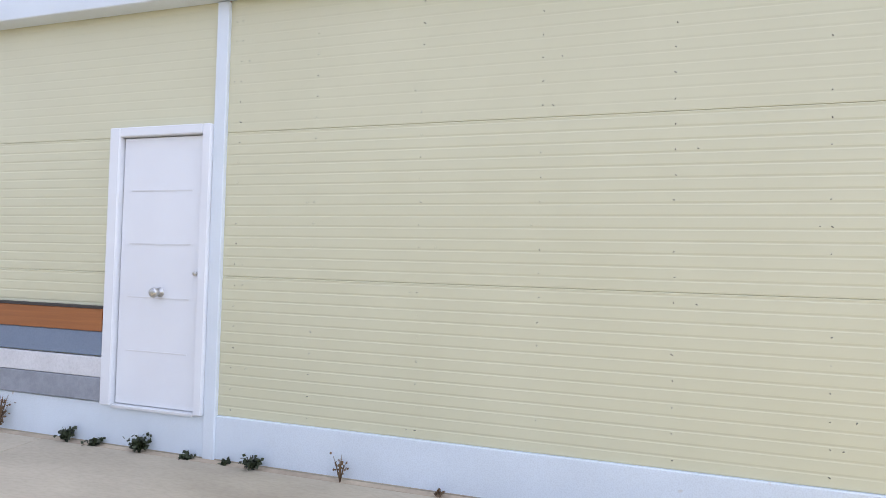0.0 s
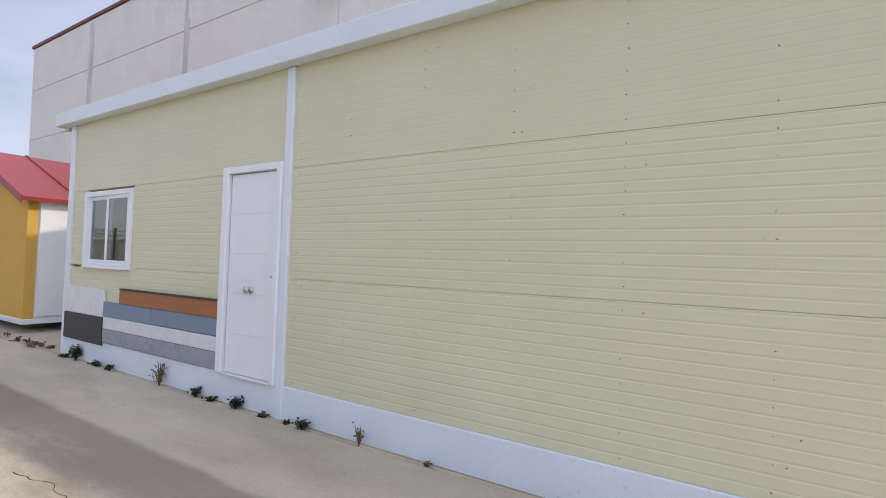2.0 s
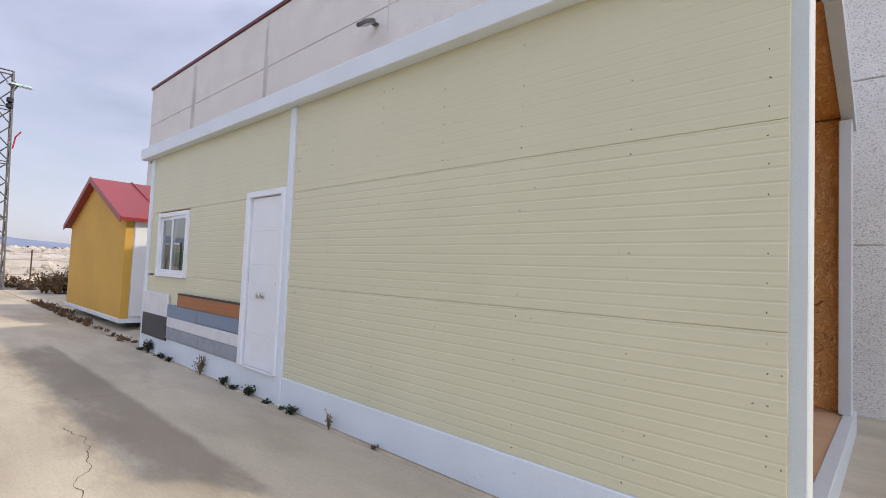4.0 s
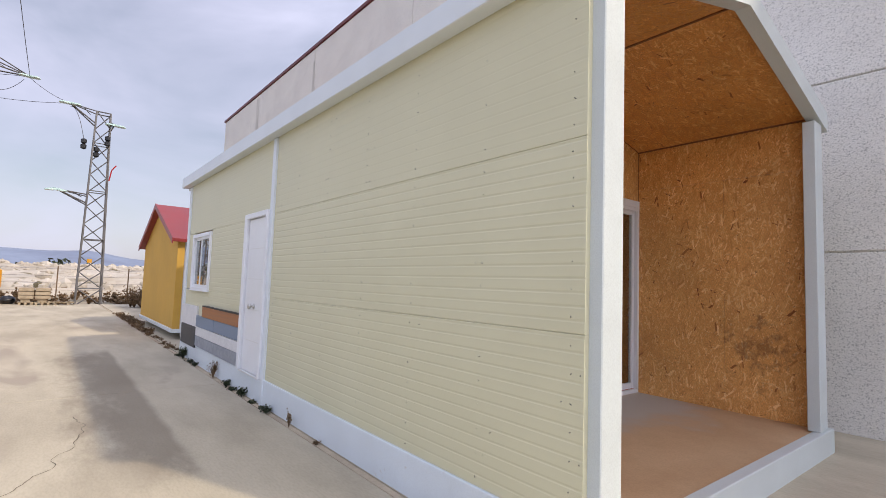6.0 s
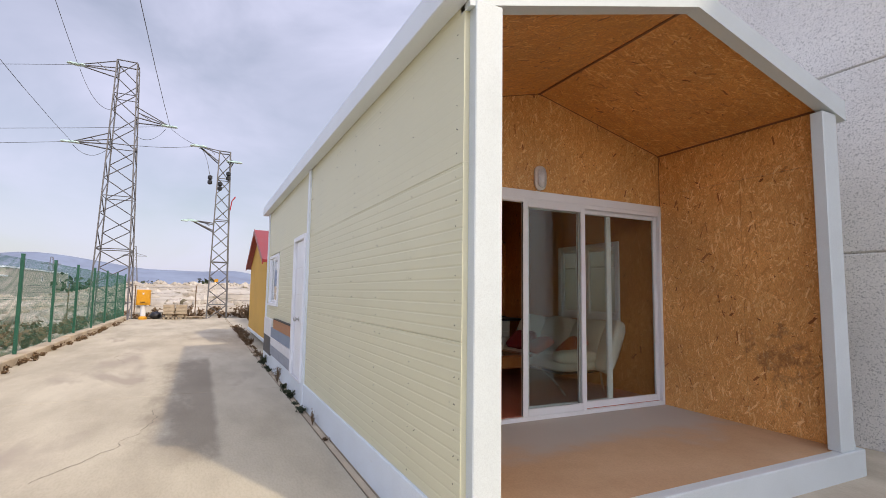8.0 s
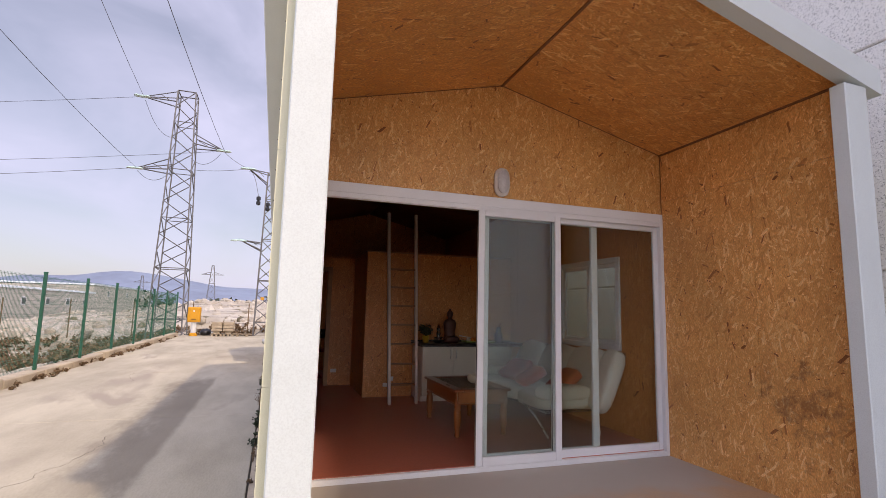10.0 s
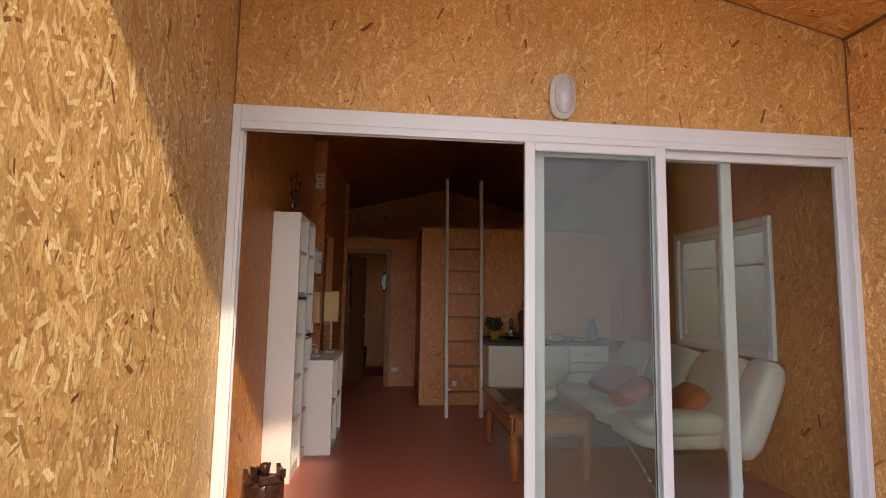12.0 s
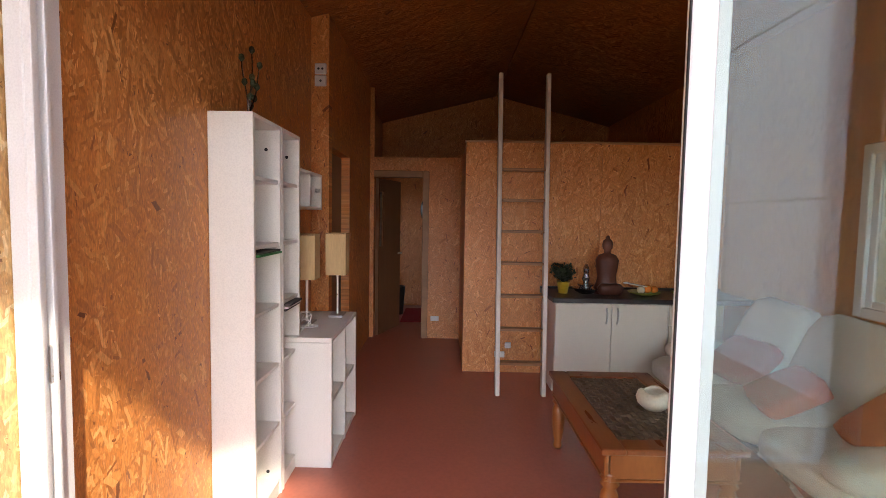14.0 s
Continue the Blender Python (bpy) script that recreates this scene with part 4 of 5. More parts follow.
for at, h, w in (((-310, -35, .5), 24, 5), ((-420, -95, .5), 22, 4.5)):
    pylon(at, h, w, 1.2, "distant grey lattice power pylon", (((at[0], at[1] - 6, h * .8), (h * .78, h * .84)), ((at[0], at[1] + 6, h * .8), (h * .78, h * .84))), 7, .12)


def cable(p, q, sag, r=.012):
    """A hanging wire from p to q."""
    p, q = Vector(p), Vector(q)
    pts = [p.lerp(q, i / 16) - Vector((0, 0, sag * 4 * (i / 16) * (1 - i / 16))) for i in range(17)]
    W = thing("power_cable", p, "thin dark overhead power cable", "cable", "overhead cables")
    part("strand", chain(bmesh.new(), pts, r, 4), M_WIRE, W)


for tip, side in (((-29.4, -7.9, 13.5), 0.09), ((-29.4, -7.9, 9.25), 0.04), ((-29.4, -3.4, 10.8), -0.00)):
    cable(tip, (tip[0] + 75, tip[1] + 75 * side, tip[2] + 4), 2.2)
    cable(tip, (tip[0] - 20, tip[1] - 70, tip[2] - .5), 1.6)
cable((-29.4, -3.4, 10.75), (-27, -1.8, 9.25), .12)
cable((-27, -1.8, 9.25), (-29.6, -5.2, 9.5), .1)
cable((-27, -1.8, 9.1), (-26.7, -1.15, 7.4), -.5)
cable((-29.4, -7.8, 13.3), (-29.6, -6.1, 11.4), .7)
cable((-29.4, -7.85, 9.1), (-29.6, -6.1, 9.4), .6)
cable((-29.4, -3.6, 10.6), (-29.6, -5.2, 10.2), .5)

# ---- things at the far end of the yard ----
B = thing("utility_box", (-26.1, -3.82, 0), "orange-yellow steel utility box on a white post", "utility box")
part("post", tube(bmesh.new(), (-26.1, -3.82, 0), (-26.1, -3.82, .72), .12, 14), M_BOARDWHITE, B, "white concrete post")
part("foot", lathe(bmesh.new(), [(.19, 0), (.18, .1), (.12, .16)], (-26.1, -3.82, 0), 14), M_BOXYELLOW, B)
c = part("cabinet", box(-26.3, -25.9, -4.12, -3.53, .70, 1.46, .03), M_BOXYELLOW, B)
part("door", box(-25.9, -25.885, -4.08, -3.57, .78, 1.42, .006), M_BOXYELLOW, c)
part("vent", box(-25.884, -25.88, -3.95, -3.72, .83, .87), M_BLACKPL, c, "dark vent slot")
part("label", box(-25.884, -25.88, -3.86, -3.79, 1.22, 1.30), M_BOARDWHITE, c, "small white sticker")
for px in (-2.95, -2.4):
    G = thing("pallet_stack", (-26.2, px + .25, 0), "stack of weathered wooden pallets and boards", "pallets", "pallet stacks")
    for k in range(3):
        part("bearer", box(-26.6, -25.75, px + .02 + k * .2, px + .11 + k * .2, 0, .10, .006), M_PALLET, G)
    for k in range(6):
        part("plank", box(-26.65 + k * .16, -26.53 + k * .16, px - .01, px + .53, .105, .13, .003), M_PALLET, G)
    for k in range(3):
        part("board_bundle", box(-26.6, -25.72, px + .01, px + .51, .26 + k * .16, .40 + k * .16, .01), M_PALLET, G, "pale stacked boards")
    part("spacer", box(-26.5, -25.8, px + .1, px + .4, .13, .26, .005), M_PALLET, G)
for k, y in enumerate((-1.7, -1.25)):
    G = thing("broken_pallet", (-26.2, y, 0), "broken grey pallet lying on the ground", "pallet", "broken pallets")
    for j in range(4):
        part("plank", box(-26.5 + j * .2, -26.36 + j * .2, y - .2, y + .22, .06 + .02 * j, .085 + .02 * j, .003), M_PALLET, G)
    part("bearer", box(-26.5, -25.7, y - .05, y + .05, 0, .07, .004), M_PALLET, G)
bag = thing("rubbish_heap", (-26.6, -3.3, 0), "black heap of rubbish bags", "rubbish")
part("bag", cushion(bmesh.new(), -26.6, -3.3, .16, .7, .55, .36, 2.2, 10, None, .5), M_BLACKPL, bag, "", True)

# wire fence behind the yard
WF = thing("wire_fence", (-34, -2, -.2), "old wire fence with thin rusty posts", "fence")
for k in range(12):
    y = -22 + k * 3.4
    part("post", tube(bmesh.new(), (-34, y, -.6), (-34, y, 1.75), .035, 6), M_DRYWEED, WF)
for z in (.4, .8, 1.2, 1.6):
    part("strand", tube(bmesh.new(), (-34, -22, z), (-34, 15.4, z), .006, 4), M_WIRE, WF)


def tuft(bm, at, h, spread, blades, rnd, leaf=.02):
    """Blades and small leaves fanning out from one root."""
    for _ in range(blades):
        a, lean = rnd.uniform(0, 6.283), rnd.uniform(.1, 1.0)
        top = Vector(at) + Vector((math.cos(a) * spread * lean, math.sin(a) * spread * lean, h * rnd.uniform(.45, 1)))
        mid = Vector(at).lerp(top, .5) + Vector((0, 0, h * .12))
        side = Vector((-math.sin(a), math.cos(a), 0)) * leaf * .25
        v = [bm.verts.new(Vector(at) + side), bm.verts.new(Vector(at) - side), bm.verts.new(mid - side), bm.verts.new(mid + side), bm.verts.new(top)]
        bm.faces.new((v[0], v[1], v[2], v[3])); bm.faces.new((v[3], v[2], v[4]))
        for _k in range(3):
            c = Vector(at).lerp(top, rnd.uniform(.3, 1)) + Vector((rnd.uniform(-1, 1), rnd.uniform(-1, 1), rnd.uniform(-.4, .6))) * spread * .2
            d = Vector((rnd.uniform(-1, 1), rnd.uniform(-1, 1), rnd.uniform(-.3, 1))).normalized() * leaf
            e = d.cross(Vector((rnd.uniform(-1, 1), rnd.uniform(-1, 1), rnd.uniform(-1, 1)))).normalized() * leaf * .45
            bm.faces.new([bm.verts.new(c), bm.verts.new(c + d * .5 + e), bm.verts.new(c + d), bm.verts.new(c + d * .5 - e)])


# weeds at the foot of the wall
rnd = random.Random(21)
for wx, h, s, n, dry in ((-8.699, .06, .12, 26, 0), (-8.386, .26, .16, 70, 0), (-7.812, .09, .11, 34, 0), (-7.479, .09, .09, 30, 0), (-6.353, .34, .14, 40, 1),
                         (-5.676, .11, .10, 40, 0), (-5.415, .05, .10, 22, 0), (-5.019, .13, .11, 60, 0), (-4.633, .035, .08, 14, 0), (-4.112, .09, .13, 44, 0),
                         (-3.487, .20, .09, 12, 1), (-2.851, .04, .07, 14, 1), (-4.320, .03, .05, 9, 0)):
    W = thing("weed", (wx, -.07, 0), "dry brown weed growing from the wall joint" if dry else "small dark green weed in the wall joint", "weed", "weeds along the wall")
    bm = bmesh.new()
    tuft(bm, (wx, -.08, -.01), h * .85, s * .7, n, rnd, .028 if not dry else .02)
    part("leaves", bm, M_DRYWEED if dry else M_PLANT, W)
bm = bmesh.new()
for _ in range(45):
    tuft(bm, (rnd.uniform(-19, -9.5), rnd.uniform(-.10, .05), 0), rnd.uniform(.02, .06), .08, 6, rnd, .04)
for _ in range(34):
    tuft(bm, (rnd.uniform(-20, -12.5), rnd.uniform(-.1, .15), 0), rnd.uniform(.04, .16), .14, 8, rnd, .05)
for _ in range(40):
    tuft(bm, (rnd.uniform(-25, -8), rnd.uniform(-4.42, -4.25), 0), rnd.uniform(.03, .14), .12, 8, rnd, .05)
tagged(part("weed_fringe", bm, M_DRYWEED), "dry weeds along the yard edges", "weeds", "", "stuff")

SB = thing("dry_bush", (-24.0, 1.9, 0), "dry brown bush behind the yellow cabin", "bush")
bm = bmesh.new()
for _ in range(26):
    tuft(bm, (-24.0 + rnd.gauss(0, .5), 1.9 + rnd.gauss(0, .6), 0), rnd.uniform(.7, 1.6), .55, 26, rnd, .10)
part("twig", bm, M_DRYWEED, SB)
bm = bmesh.new()
for _ in range(14):
    tuft(bm, (-24.2 + rnd.gauss(0, .6), 2.0 + rnd.gauss(0, .6), 0), rnd.uniform(.4, 1.0), .5, 24, rnd, .12)
part("leaves", bm, M_PLANT, SB, "dark green leaves")

# scrub and stones on the waste ground
bm = bmesh.new()
for _ in range(1500):
    x, y = rnd.uniform(-70, -4), rnd.choice((rnd.uniform(-19, -5.2), rnd.uniform(-5, 12)))
    if x > -27.5 and y > -5.1:
        continue
    tuft(bm, (x, y, ground_z(x, y)), rnd.uniform(.15, .55), rnd.uniform(.2, .5), 11, rnd, .16)
tagged(part("dry_scrub", bm, M_DRYWEED), "low dry brown scrub", "scrub", "", "stuff")
bm = bmesh.new()
for _ in range(1500):
    x, y = rnd.uniform(-34, -5), rnd.uniform(-14, -5)
    s = rnd.uniform(.04, .2)
    for v in bmesh.ops.create_icosphere(bm, subdivisions=1, radius=s)["verts"]:
        v.co = Vector((x, y, ground_z(x, y))) + Vector((v.co.x * 1.3, v.co.y, v.co.z * .6)) * (1 + .35 * noise.noise(v.co * 9 / s * .1 + Vector((x, y, 0))))
tagged(part("loose_stones", bm, M_RUBBLE), "pale loose stones", "stones", "", "stuff")
# chalky bank of rubble
bm = bmesh.new()
cols = []
for i in range(60):
    y = -22 + i * 1.15
    cols.append([])
    for j in range(26):
        x = -38 - j * 1.5
        t = j / 25
        z = ground_z(x, y) + .35 + .8 * math.sin(math.pi * min(1, t * 1.2)) ** 1 * .5 + .35 * noise.noise(Vector((x * .45, y * .45, 2))) + .2 * noise.noise(Vector((x * 1.2, y * 1.2, 8)))
        if j in (0, 25) or i in (0, 59):
            z -= 1.2
        cols[-1].append(bm.verts.new((x, y, z)))
for a, b in zip(cols, cols[1:]):
    for j in range(25):
        bm.faces.new((a[j], a[j + 1], b[j + 1], b[j]))
for _ in range(900):
    x, y, s = rnd.uniform(-72, -39), rnd.uniform(-21, 40), rnd.uniform(.1, .55)
    z = ground_z(x, y) + .55
    for v in bmesh.ops.create_icosphere(bm, subdivisions=1, radius=s)["verts"]:
        v.co = Vector((x, y, z)) + v.co * (1 + .4 * noise.noise(v.co * 3 + Vector((x, y, 0))))
tagged(part("rubble_bank", bm, M_RUBBLE, None, "", False), "chalky white bank of rubble and earth", "bank", "", "stuff")
# far bushes
bm = bmesh.new()
for _ in range(110):
    a = rnd.uniform(-.55, .35)
    d = rnd.uniform(95, 260)
    x, y = -d * math.cos(a), d * math.sin(a) - 2
    s = rnd.uniform(.6, 1.9)
    for _k in range(60):
        c = Vector((x + rnd.gauss(0, s * .7), y + rnd.gauss(0, s * .8), .9 + abs(rnd.gauss(s * .6, s * .5))))
        dd = Vector((rnd.uniform(-1, 1), rnd.uniform(-1, 1), rnd.uniform(-1, 1))) * s * .35
        ee = dd.cross(Vector((rnd.uniform(-1, 1), rnd.uniform(-1, 1), 1))).normalized() * s * .25
        bm.faces.new([bm.verts.new(c - dd), bm.verts.new(c + ee), bm.verts.new(c + dd), bm.verts.new(c - ee)])
tagged(part("far_bushes", bm, M_PLANT), "dark far bushes along the horizon", "bushes", "", "stuff")
# far hills, the blue of the haze put into their colour
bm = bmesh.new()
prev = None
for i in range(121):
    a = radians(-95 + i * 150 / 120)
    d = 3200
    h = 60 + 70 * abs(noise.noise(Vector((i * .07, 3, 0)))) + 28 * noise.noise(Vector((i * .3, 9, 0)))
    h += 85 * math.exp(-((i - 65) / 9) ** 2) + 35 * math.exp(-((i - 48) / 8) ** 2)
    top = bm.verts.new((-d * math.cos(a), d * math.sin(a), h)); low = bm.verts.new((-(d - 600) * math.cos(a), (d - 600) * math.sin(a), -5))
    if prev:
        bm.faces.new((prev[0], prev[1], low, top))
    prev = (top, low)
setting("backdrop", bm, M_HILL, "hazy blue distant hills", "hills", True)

# ---- sheds beyond the fence ----
def shed(x0, x1, y0, y1, z1, windows, label):
    H = thing("warehouse", ((x0 + x1) / 2, (y0 + y1) / 2, -1.2), label, "warehouse", "warehouses")
    x, w = x0, 6.0
    while x < x1 - .1:
        b = min(x + w, x1)
        part("wall_panel", box(x + .02, b - .02, y1 - .2, y1, -1.8, z1, .02), M_WAREHOUSE, H)
        x = b
    part("core", box(x0, x1, y0, y1 - .05, -1.8, z1 - .05), M_WAREHOUSE, H)
    part("roof_edge", box(x0 - .1, x1 + .1, y0, y1 + .12, z1, z1 + .22, .03), M_WHITE, H, "pale roof edge")
    for wx in windows:
        q = part("window", box(wx, wx + 1.0, y1 - .02, y1 + .03, z1 - 1.55, z1 - .75), M_BOARDWHITE, H)
        part("pane", box(wx + .12, wx + .9, y1 + .03, y1 + .045, z1 - 1.46, z1 - .84), M_WINDARK, q)


shed(-76, 6, -38, -23, 2.75, [-73 + 5.4 * k for k in range(14)], "long low beige warehouse with small windows")
shed(-112, -79, -46, -24, 4.0, [-107, -96, -86], "farther beige warehouse with a pale roof")
U = thing("green_box", (-21, -10.5, -1.4), "small dark green box on a post", "box")
part("post", tube(bmesh.new(), (-24, -11.5, -1.5), (-24, -11.5, .1), .04, 6), M_GREEN, U)
part("body", box(-24.2, -23.8, -11.8, -11.2, .1, .7, .02), M_GREEN, U)

# ---- parked car behind the kerb ----
def car(at, turn):
    C = thing("parked_car", at, "dark blue hatchback parked behind the kerb", "car")
    m = Matrix.Translation(at) @ Matrix.Rotation(turn, 4, "Z")
    body = prism(bmesh.new(), [(-2.0, .28), (2.0, .28), (2.05, .62), (1.9, .86), (1.15, .92), (-1.6, .96), (-1.98, .88), (-2.06, .5)], 1, -.84, .84)
    bmesh.ops.bevel(body, geom=list(body.edges), offset=.05, segments=2, affect="EDGES")
    cab = prism(bmesh.new(), [(-1.85, .94), (1.1, .92), (.45, 1.4), (-1.25, 1.42)], 1, -.72, .72)
    bmesh.ops.bevel(cab, geom=list(cab.edges), offset=.06, segments=2, affect="EDGES")
    for b in (body, cab):
        bmesh.ops.transform(b, matrix=m, verts=b.verts)
    part("body", body, M_CARBLUE, C)
    cb = part("cabin", cab, M_CARBLUE, C)
    q = prism(bmesh.new(), [(-1.84, 1.0), (-1.80, 1.0), (-1.36, 1.37), (-1.40, 1.37)], 1, -.6, .6)
    bmesh.ops.transform(q, matrix=m, verts=q.verts)
    part("rear_window", q, M_CARGLASS, cb)
    for s in (-1, 1):
        part("side_window", box(-1.2, .6, s * .722 - .006, s * .722 + .006, 1.0, 1.34, 0, m), M_CARGLASS, cb)
        part("tail_light", box(-2.085, -2.0, s * .62 - .19, s * .62 + .19, .66, .84, .02, m), M_CARRED, C, "red tail light")
        part("mirror", box(.75, .9, s * .93 - .09, s * .93 + .09, .95, 1.08, .02, m), M_CARBLUE, C)
        for x in (-1.3, 1.3):
            wb = lathe(bmesh.new(), [(.30, -.09), (.32, -.05), (.32, .05), (.30, .09)], n=20, m=m @ Matrix.Translation((x, s * .76, .31)) @ Matrix.Rotation(radians(90), 4, "X"))
            w = part("wheel", wb, M_TYRE, C)
            part("rim", lathe(bmesh.new(), [(.19, -.1), (.19, .1)], n=14, m=m @ Matrix.Translation((x, s * .76, .31)) @ Matrix.Rotation(radians(90), 4, "X")), M_SILVER, w)
    part("number_plate", box(-2.10, -2.08, -.26, .26, .52, .63, 0, m), M_BOARDWHITE, C, "white number plate")


car((-19.6, -10.4, ground_z(-19.6, -10.4)), radians(207))

# ---- sample boards leaning on the outer wall ----
for x0, x1, z0, z1, m, lab in ((-8.943, -7.818, .60, .945, M_BOARDWHITE, "plain white facade sample board on the wall"), (-8.917, -7.823, .245, .596, M_CHARCOAL, "charcoal facade sample board on the wall"),
                               (-7.396, -5.431, .80, .965, M_WOODBROWN, "orange-brown wood facade sample board"), (-7.807, -6.687, .615, .797, M_BLUEGREY, "blue-grey facade sample board"),
                               (-6.681, -5.431, .622, .797, M_BLUEGREY, "blue-grey facade sample board"), (-7.802, -5.425, .465, .612, M_BOARDWHITE, "white facade sample strip"),
                               (-7.802, -5.415, .292, .461, M_GREYSTONE, "speckled grey stone facade sample strip")):
    A = thing("sample_board", ((x0 + x1) / 2, -.02, z0), lab, "facade sample", "facade sample boards")
    part("board", box(x0, x1, -.040 if m is not M_WOODBROWN else -.05, -.0185 if z0 < .28 else -.002, z0, z1, .005), m, A)
    if m is M_WOODBROWN:
        part("top_edge", box(x0, x1, -.053, -.004, z1, z1 + .018), M_PAPER, A, "dark top edge")

# ---- porch bulkhead lamp ----
L = thing("wall_lamp", (XD, 1.95, 2.75), "oval white bulkhead wall lamp with frosted glass", "lamp")


def oval(ry, rz, d0, d1, material, parent, name, label=""):
    bm = bmesh.new()
    pts = []
    for i in range(28):
        a = 2 * math.pi * i / 28
        pts.append((1.95 + ry * math.copysign(abs(math.cos(a)) ** .75, math.cos(a)), 2.752 + rz * math.copysign(abs(math.sin(a)) ** .7, math.sin(a))))
    prism(bm, pts, 0, XD + d0, XD + d1)
    bmesh.ops.bevel(bm, geom=[e for e in bm.edges if all(abs(v.co.x - XD - d1) < 1e-4 for v in e.verts)], offset=.012, segments=2, affect="EDGES")
    return part(name, bm, material, parent, label, True)


oval(.075, .132, .0, .045, M_WHITEPL, L, "rim")
oval(.052, .108, .045, .075, M_LAMPGLASS, L, "glass", "frosted glass cover")

# ---- living room ----
def bookcase(x0, x1, label):
    """A tall narrow open bookcase against the south wall; its open side looks into the room."""
    y0, y1, z1 = .112, .312, 2.185
    C = thing("bookcase", ((x0 + x1) / 2, .2, ZF), label, "bookcase", "tall bookcases")
    part("side_panel", box(x1 - .022, x1, y0, y1, ZF, z1, .002), M_LAMWHITE, C)
    part("side_panel", box(x0, x0 + .022, y0, y1, ZF, z1, .002), M_LAMWHITE, C)
    part("top_panel", box(x0 + .022, x1 - .022, y0, y1, z1 - .022, z1, .002), M_LAMWHITE, C)
    part("back_panel", box(x0 + .022, x1 - .022, y0, y0 + .008, ZF + .06, z1 - .022), M_LAMWHITE, C)
    part("plinth", box(x0 + .022, x1 - .022, y1 - .03, y1 - .01, ZF, ZF + .06), M_LAMWHITE, C)
    for k in range(6):
        z = ZF + .06 + k * .315
        part("shelf", box(x0 + .023, x1 - .023, y0 + .009, y1 - .008, z, z + .02, .001), M_LAMWHITE, C)
    for z in (z1 - .12, ZF + .12):
        part("cam_cap", tube(bmesh.new(), (x0 + .0225, y1 - .07, z), (x0 + .025, y1 - .07, z), .009, 10), M_BLACKPL, C, "dark screw cap")
    return C


bookcase(-3.335, -2.962, "tall narrow white open bookcase, nearly empty")
bookcase(-3.660, -3.345, "tall narrow white open bookcase holding papers")
G = thing("green_book", (-3.15, .25, 1.54), "green book lying on a bookcase shelf", "book")
part("cover", box(-3.30, -2.99, .13, .325, 1.541, 1.552, .002), M_BOOKS, G)
part("pages", box(-3.298, -2.995, .135, .318, 1.5525, 1.562), M_PAPER, G)
G = thing("magazine_pile", (-3.5, .25, 1.2), "dark magazines lying on a bookcase shelf", "magazines")
for k in range(3):
    part("magazine", box(-3.63 + .01 * k, -3.38 - .01 * k, .14, .318 + .01 * k, 1.221 + .013 * k, 1.232 + .013 * k, .001), M_PAPER if k != 1 else M_LAMWHITE, G)

# low open cube unit
LU = thing("low_shelf_unit", (-3.98, .3, ZF), "low white open cube shelf unit", "shelf unit")
lx0, lx1, ly0, ly1, lz = -4.375, -3.585, .112, .516, 1.03
for x in (lx0, -3.993, lx1 - .03):
    part("upright", box(x, x + .03, ly0, ly1, ZF, lz - .03, .002), M_LAMWHITE, LU)
part("top_panel", box(lx0, lx1, ly0, ly1, lz - .029, lz, .002), M_LAMWHITE, LU)
part("shelf", box(lx0 + .031, -3.994, ly0, ly1 - .01, .62, .645, .002), M_LAMWHITE, LU)
part("shelf", box(-3.962, lx1 - .031, ly0, ly1 - .01, .62, .645, .002), M_LAMWHITE, LU)
part("bottom_panel", box(lx0 + .031, lx1 - .031, ly0, ly1 - .005, ZF, ZF + .03, .002), M_LAMWHITE, LU)
part("back_panel", box(lx0 + .031, lx1 - .031, ly0, ly0 + .008, ZF + .03, lz - .03), M_LAMWHITE, LU)


def table_lamp(x, y, label):
    T = thing("table_lamp", (x, y, lz), label, "lamp", "table lamps")
    part("base", box(x - .07, x + .07, y - .05, y + .05, lz, lz + .018, .006), M_CHROME, T, "flat steel base")
    part("stem", tube(bmesh.new(), (x, y, lz + .018), (x, y, 1.36), .009, 10), M_CHROME, T, "thin steel stem")
    bm = bmesh.new()
    for s in (-1, 1):
        prism(bm, [(x + s * .068, 1.325), (x + s * .074, 1.325), (x + s * .066, 1.615), (x + s * .060, 1.615)], 1, y - .066, y + .066)
        bx(bm, x - .066, x + .066, y + s * .066 - .003, y + s * .066 + .003, 1.325, 1.615)
    part("shade", bm, M_SHADE, T, "straw-coloured square paper shade")
    for z in (1.33, 1.61):
        part("shade_ring", chain(bmesh.new(), [(x - .066, y - .066, z), (x + .066, y - .066, z), (x + .066, y + .066, z), (x - .066, y + .066, z), (x - .066, y - .066, z)], .003, 4), M_RUNG, T)


table_lamp(-4.22, .41, "table lamp with a square straw shade on a steel stem")
table_lamp(-3.95, .27, "table lamp with a square straw shade, standing askew")
for k in range(2):
    Cb = thing("power_lead", (-3.75, .3, lz), "loose white electric lead on the low unit", "cable", "loose leads")
    pts = [(-3.70 - .012 * i, .30 + .06 * math.sin(i * .55 + k), lz + .006 + (.11 - .04 * k) * max(0, math.sin(i * .32 + k * .5))) for i in range(22)]
    part("flex", chain(bmesh.new(), pts, .004, 6), M_WHITEPL, Cb)
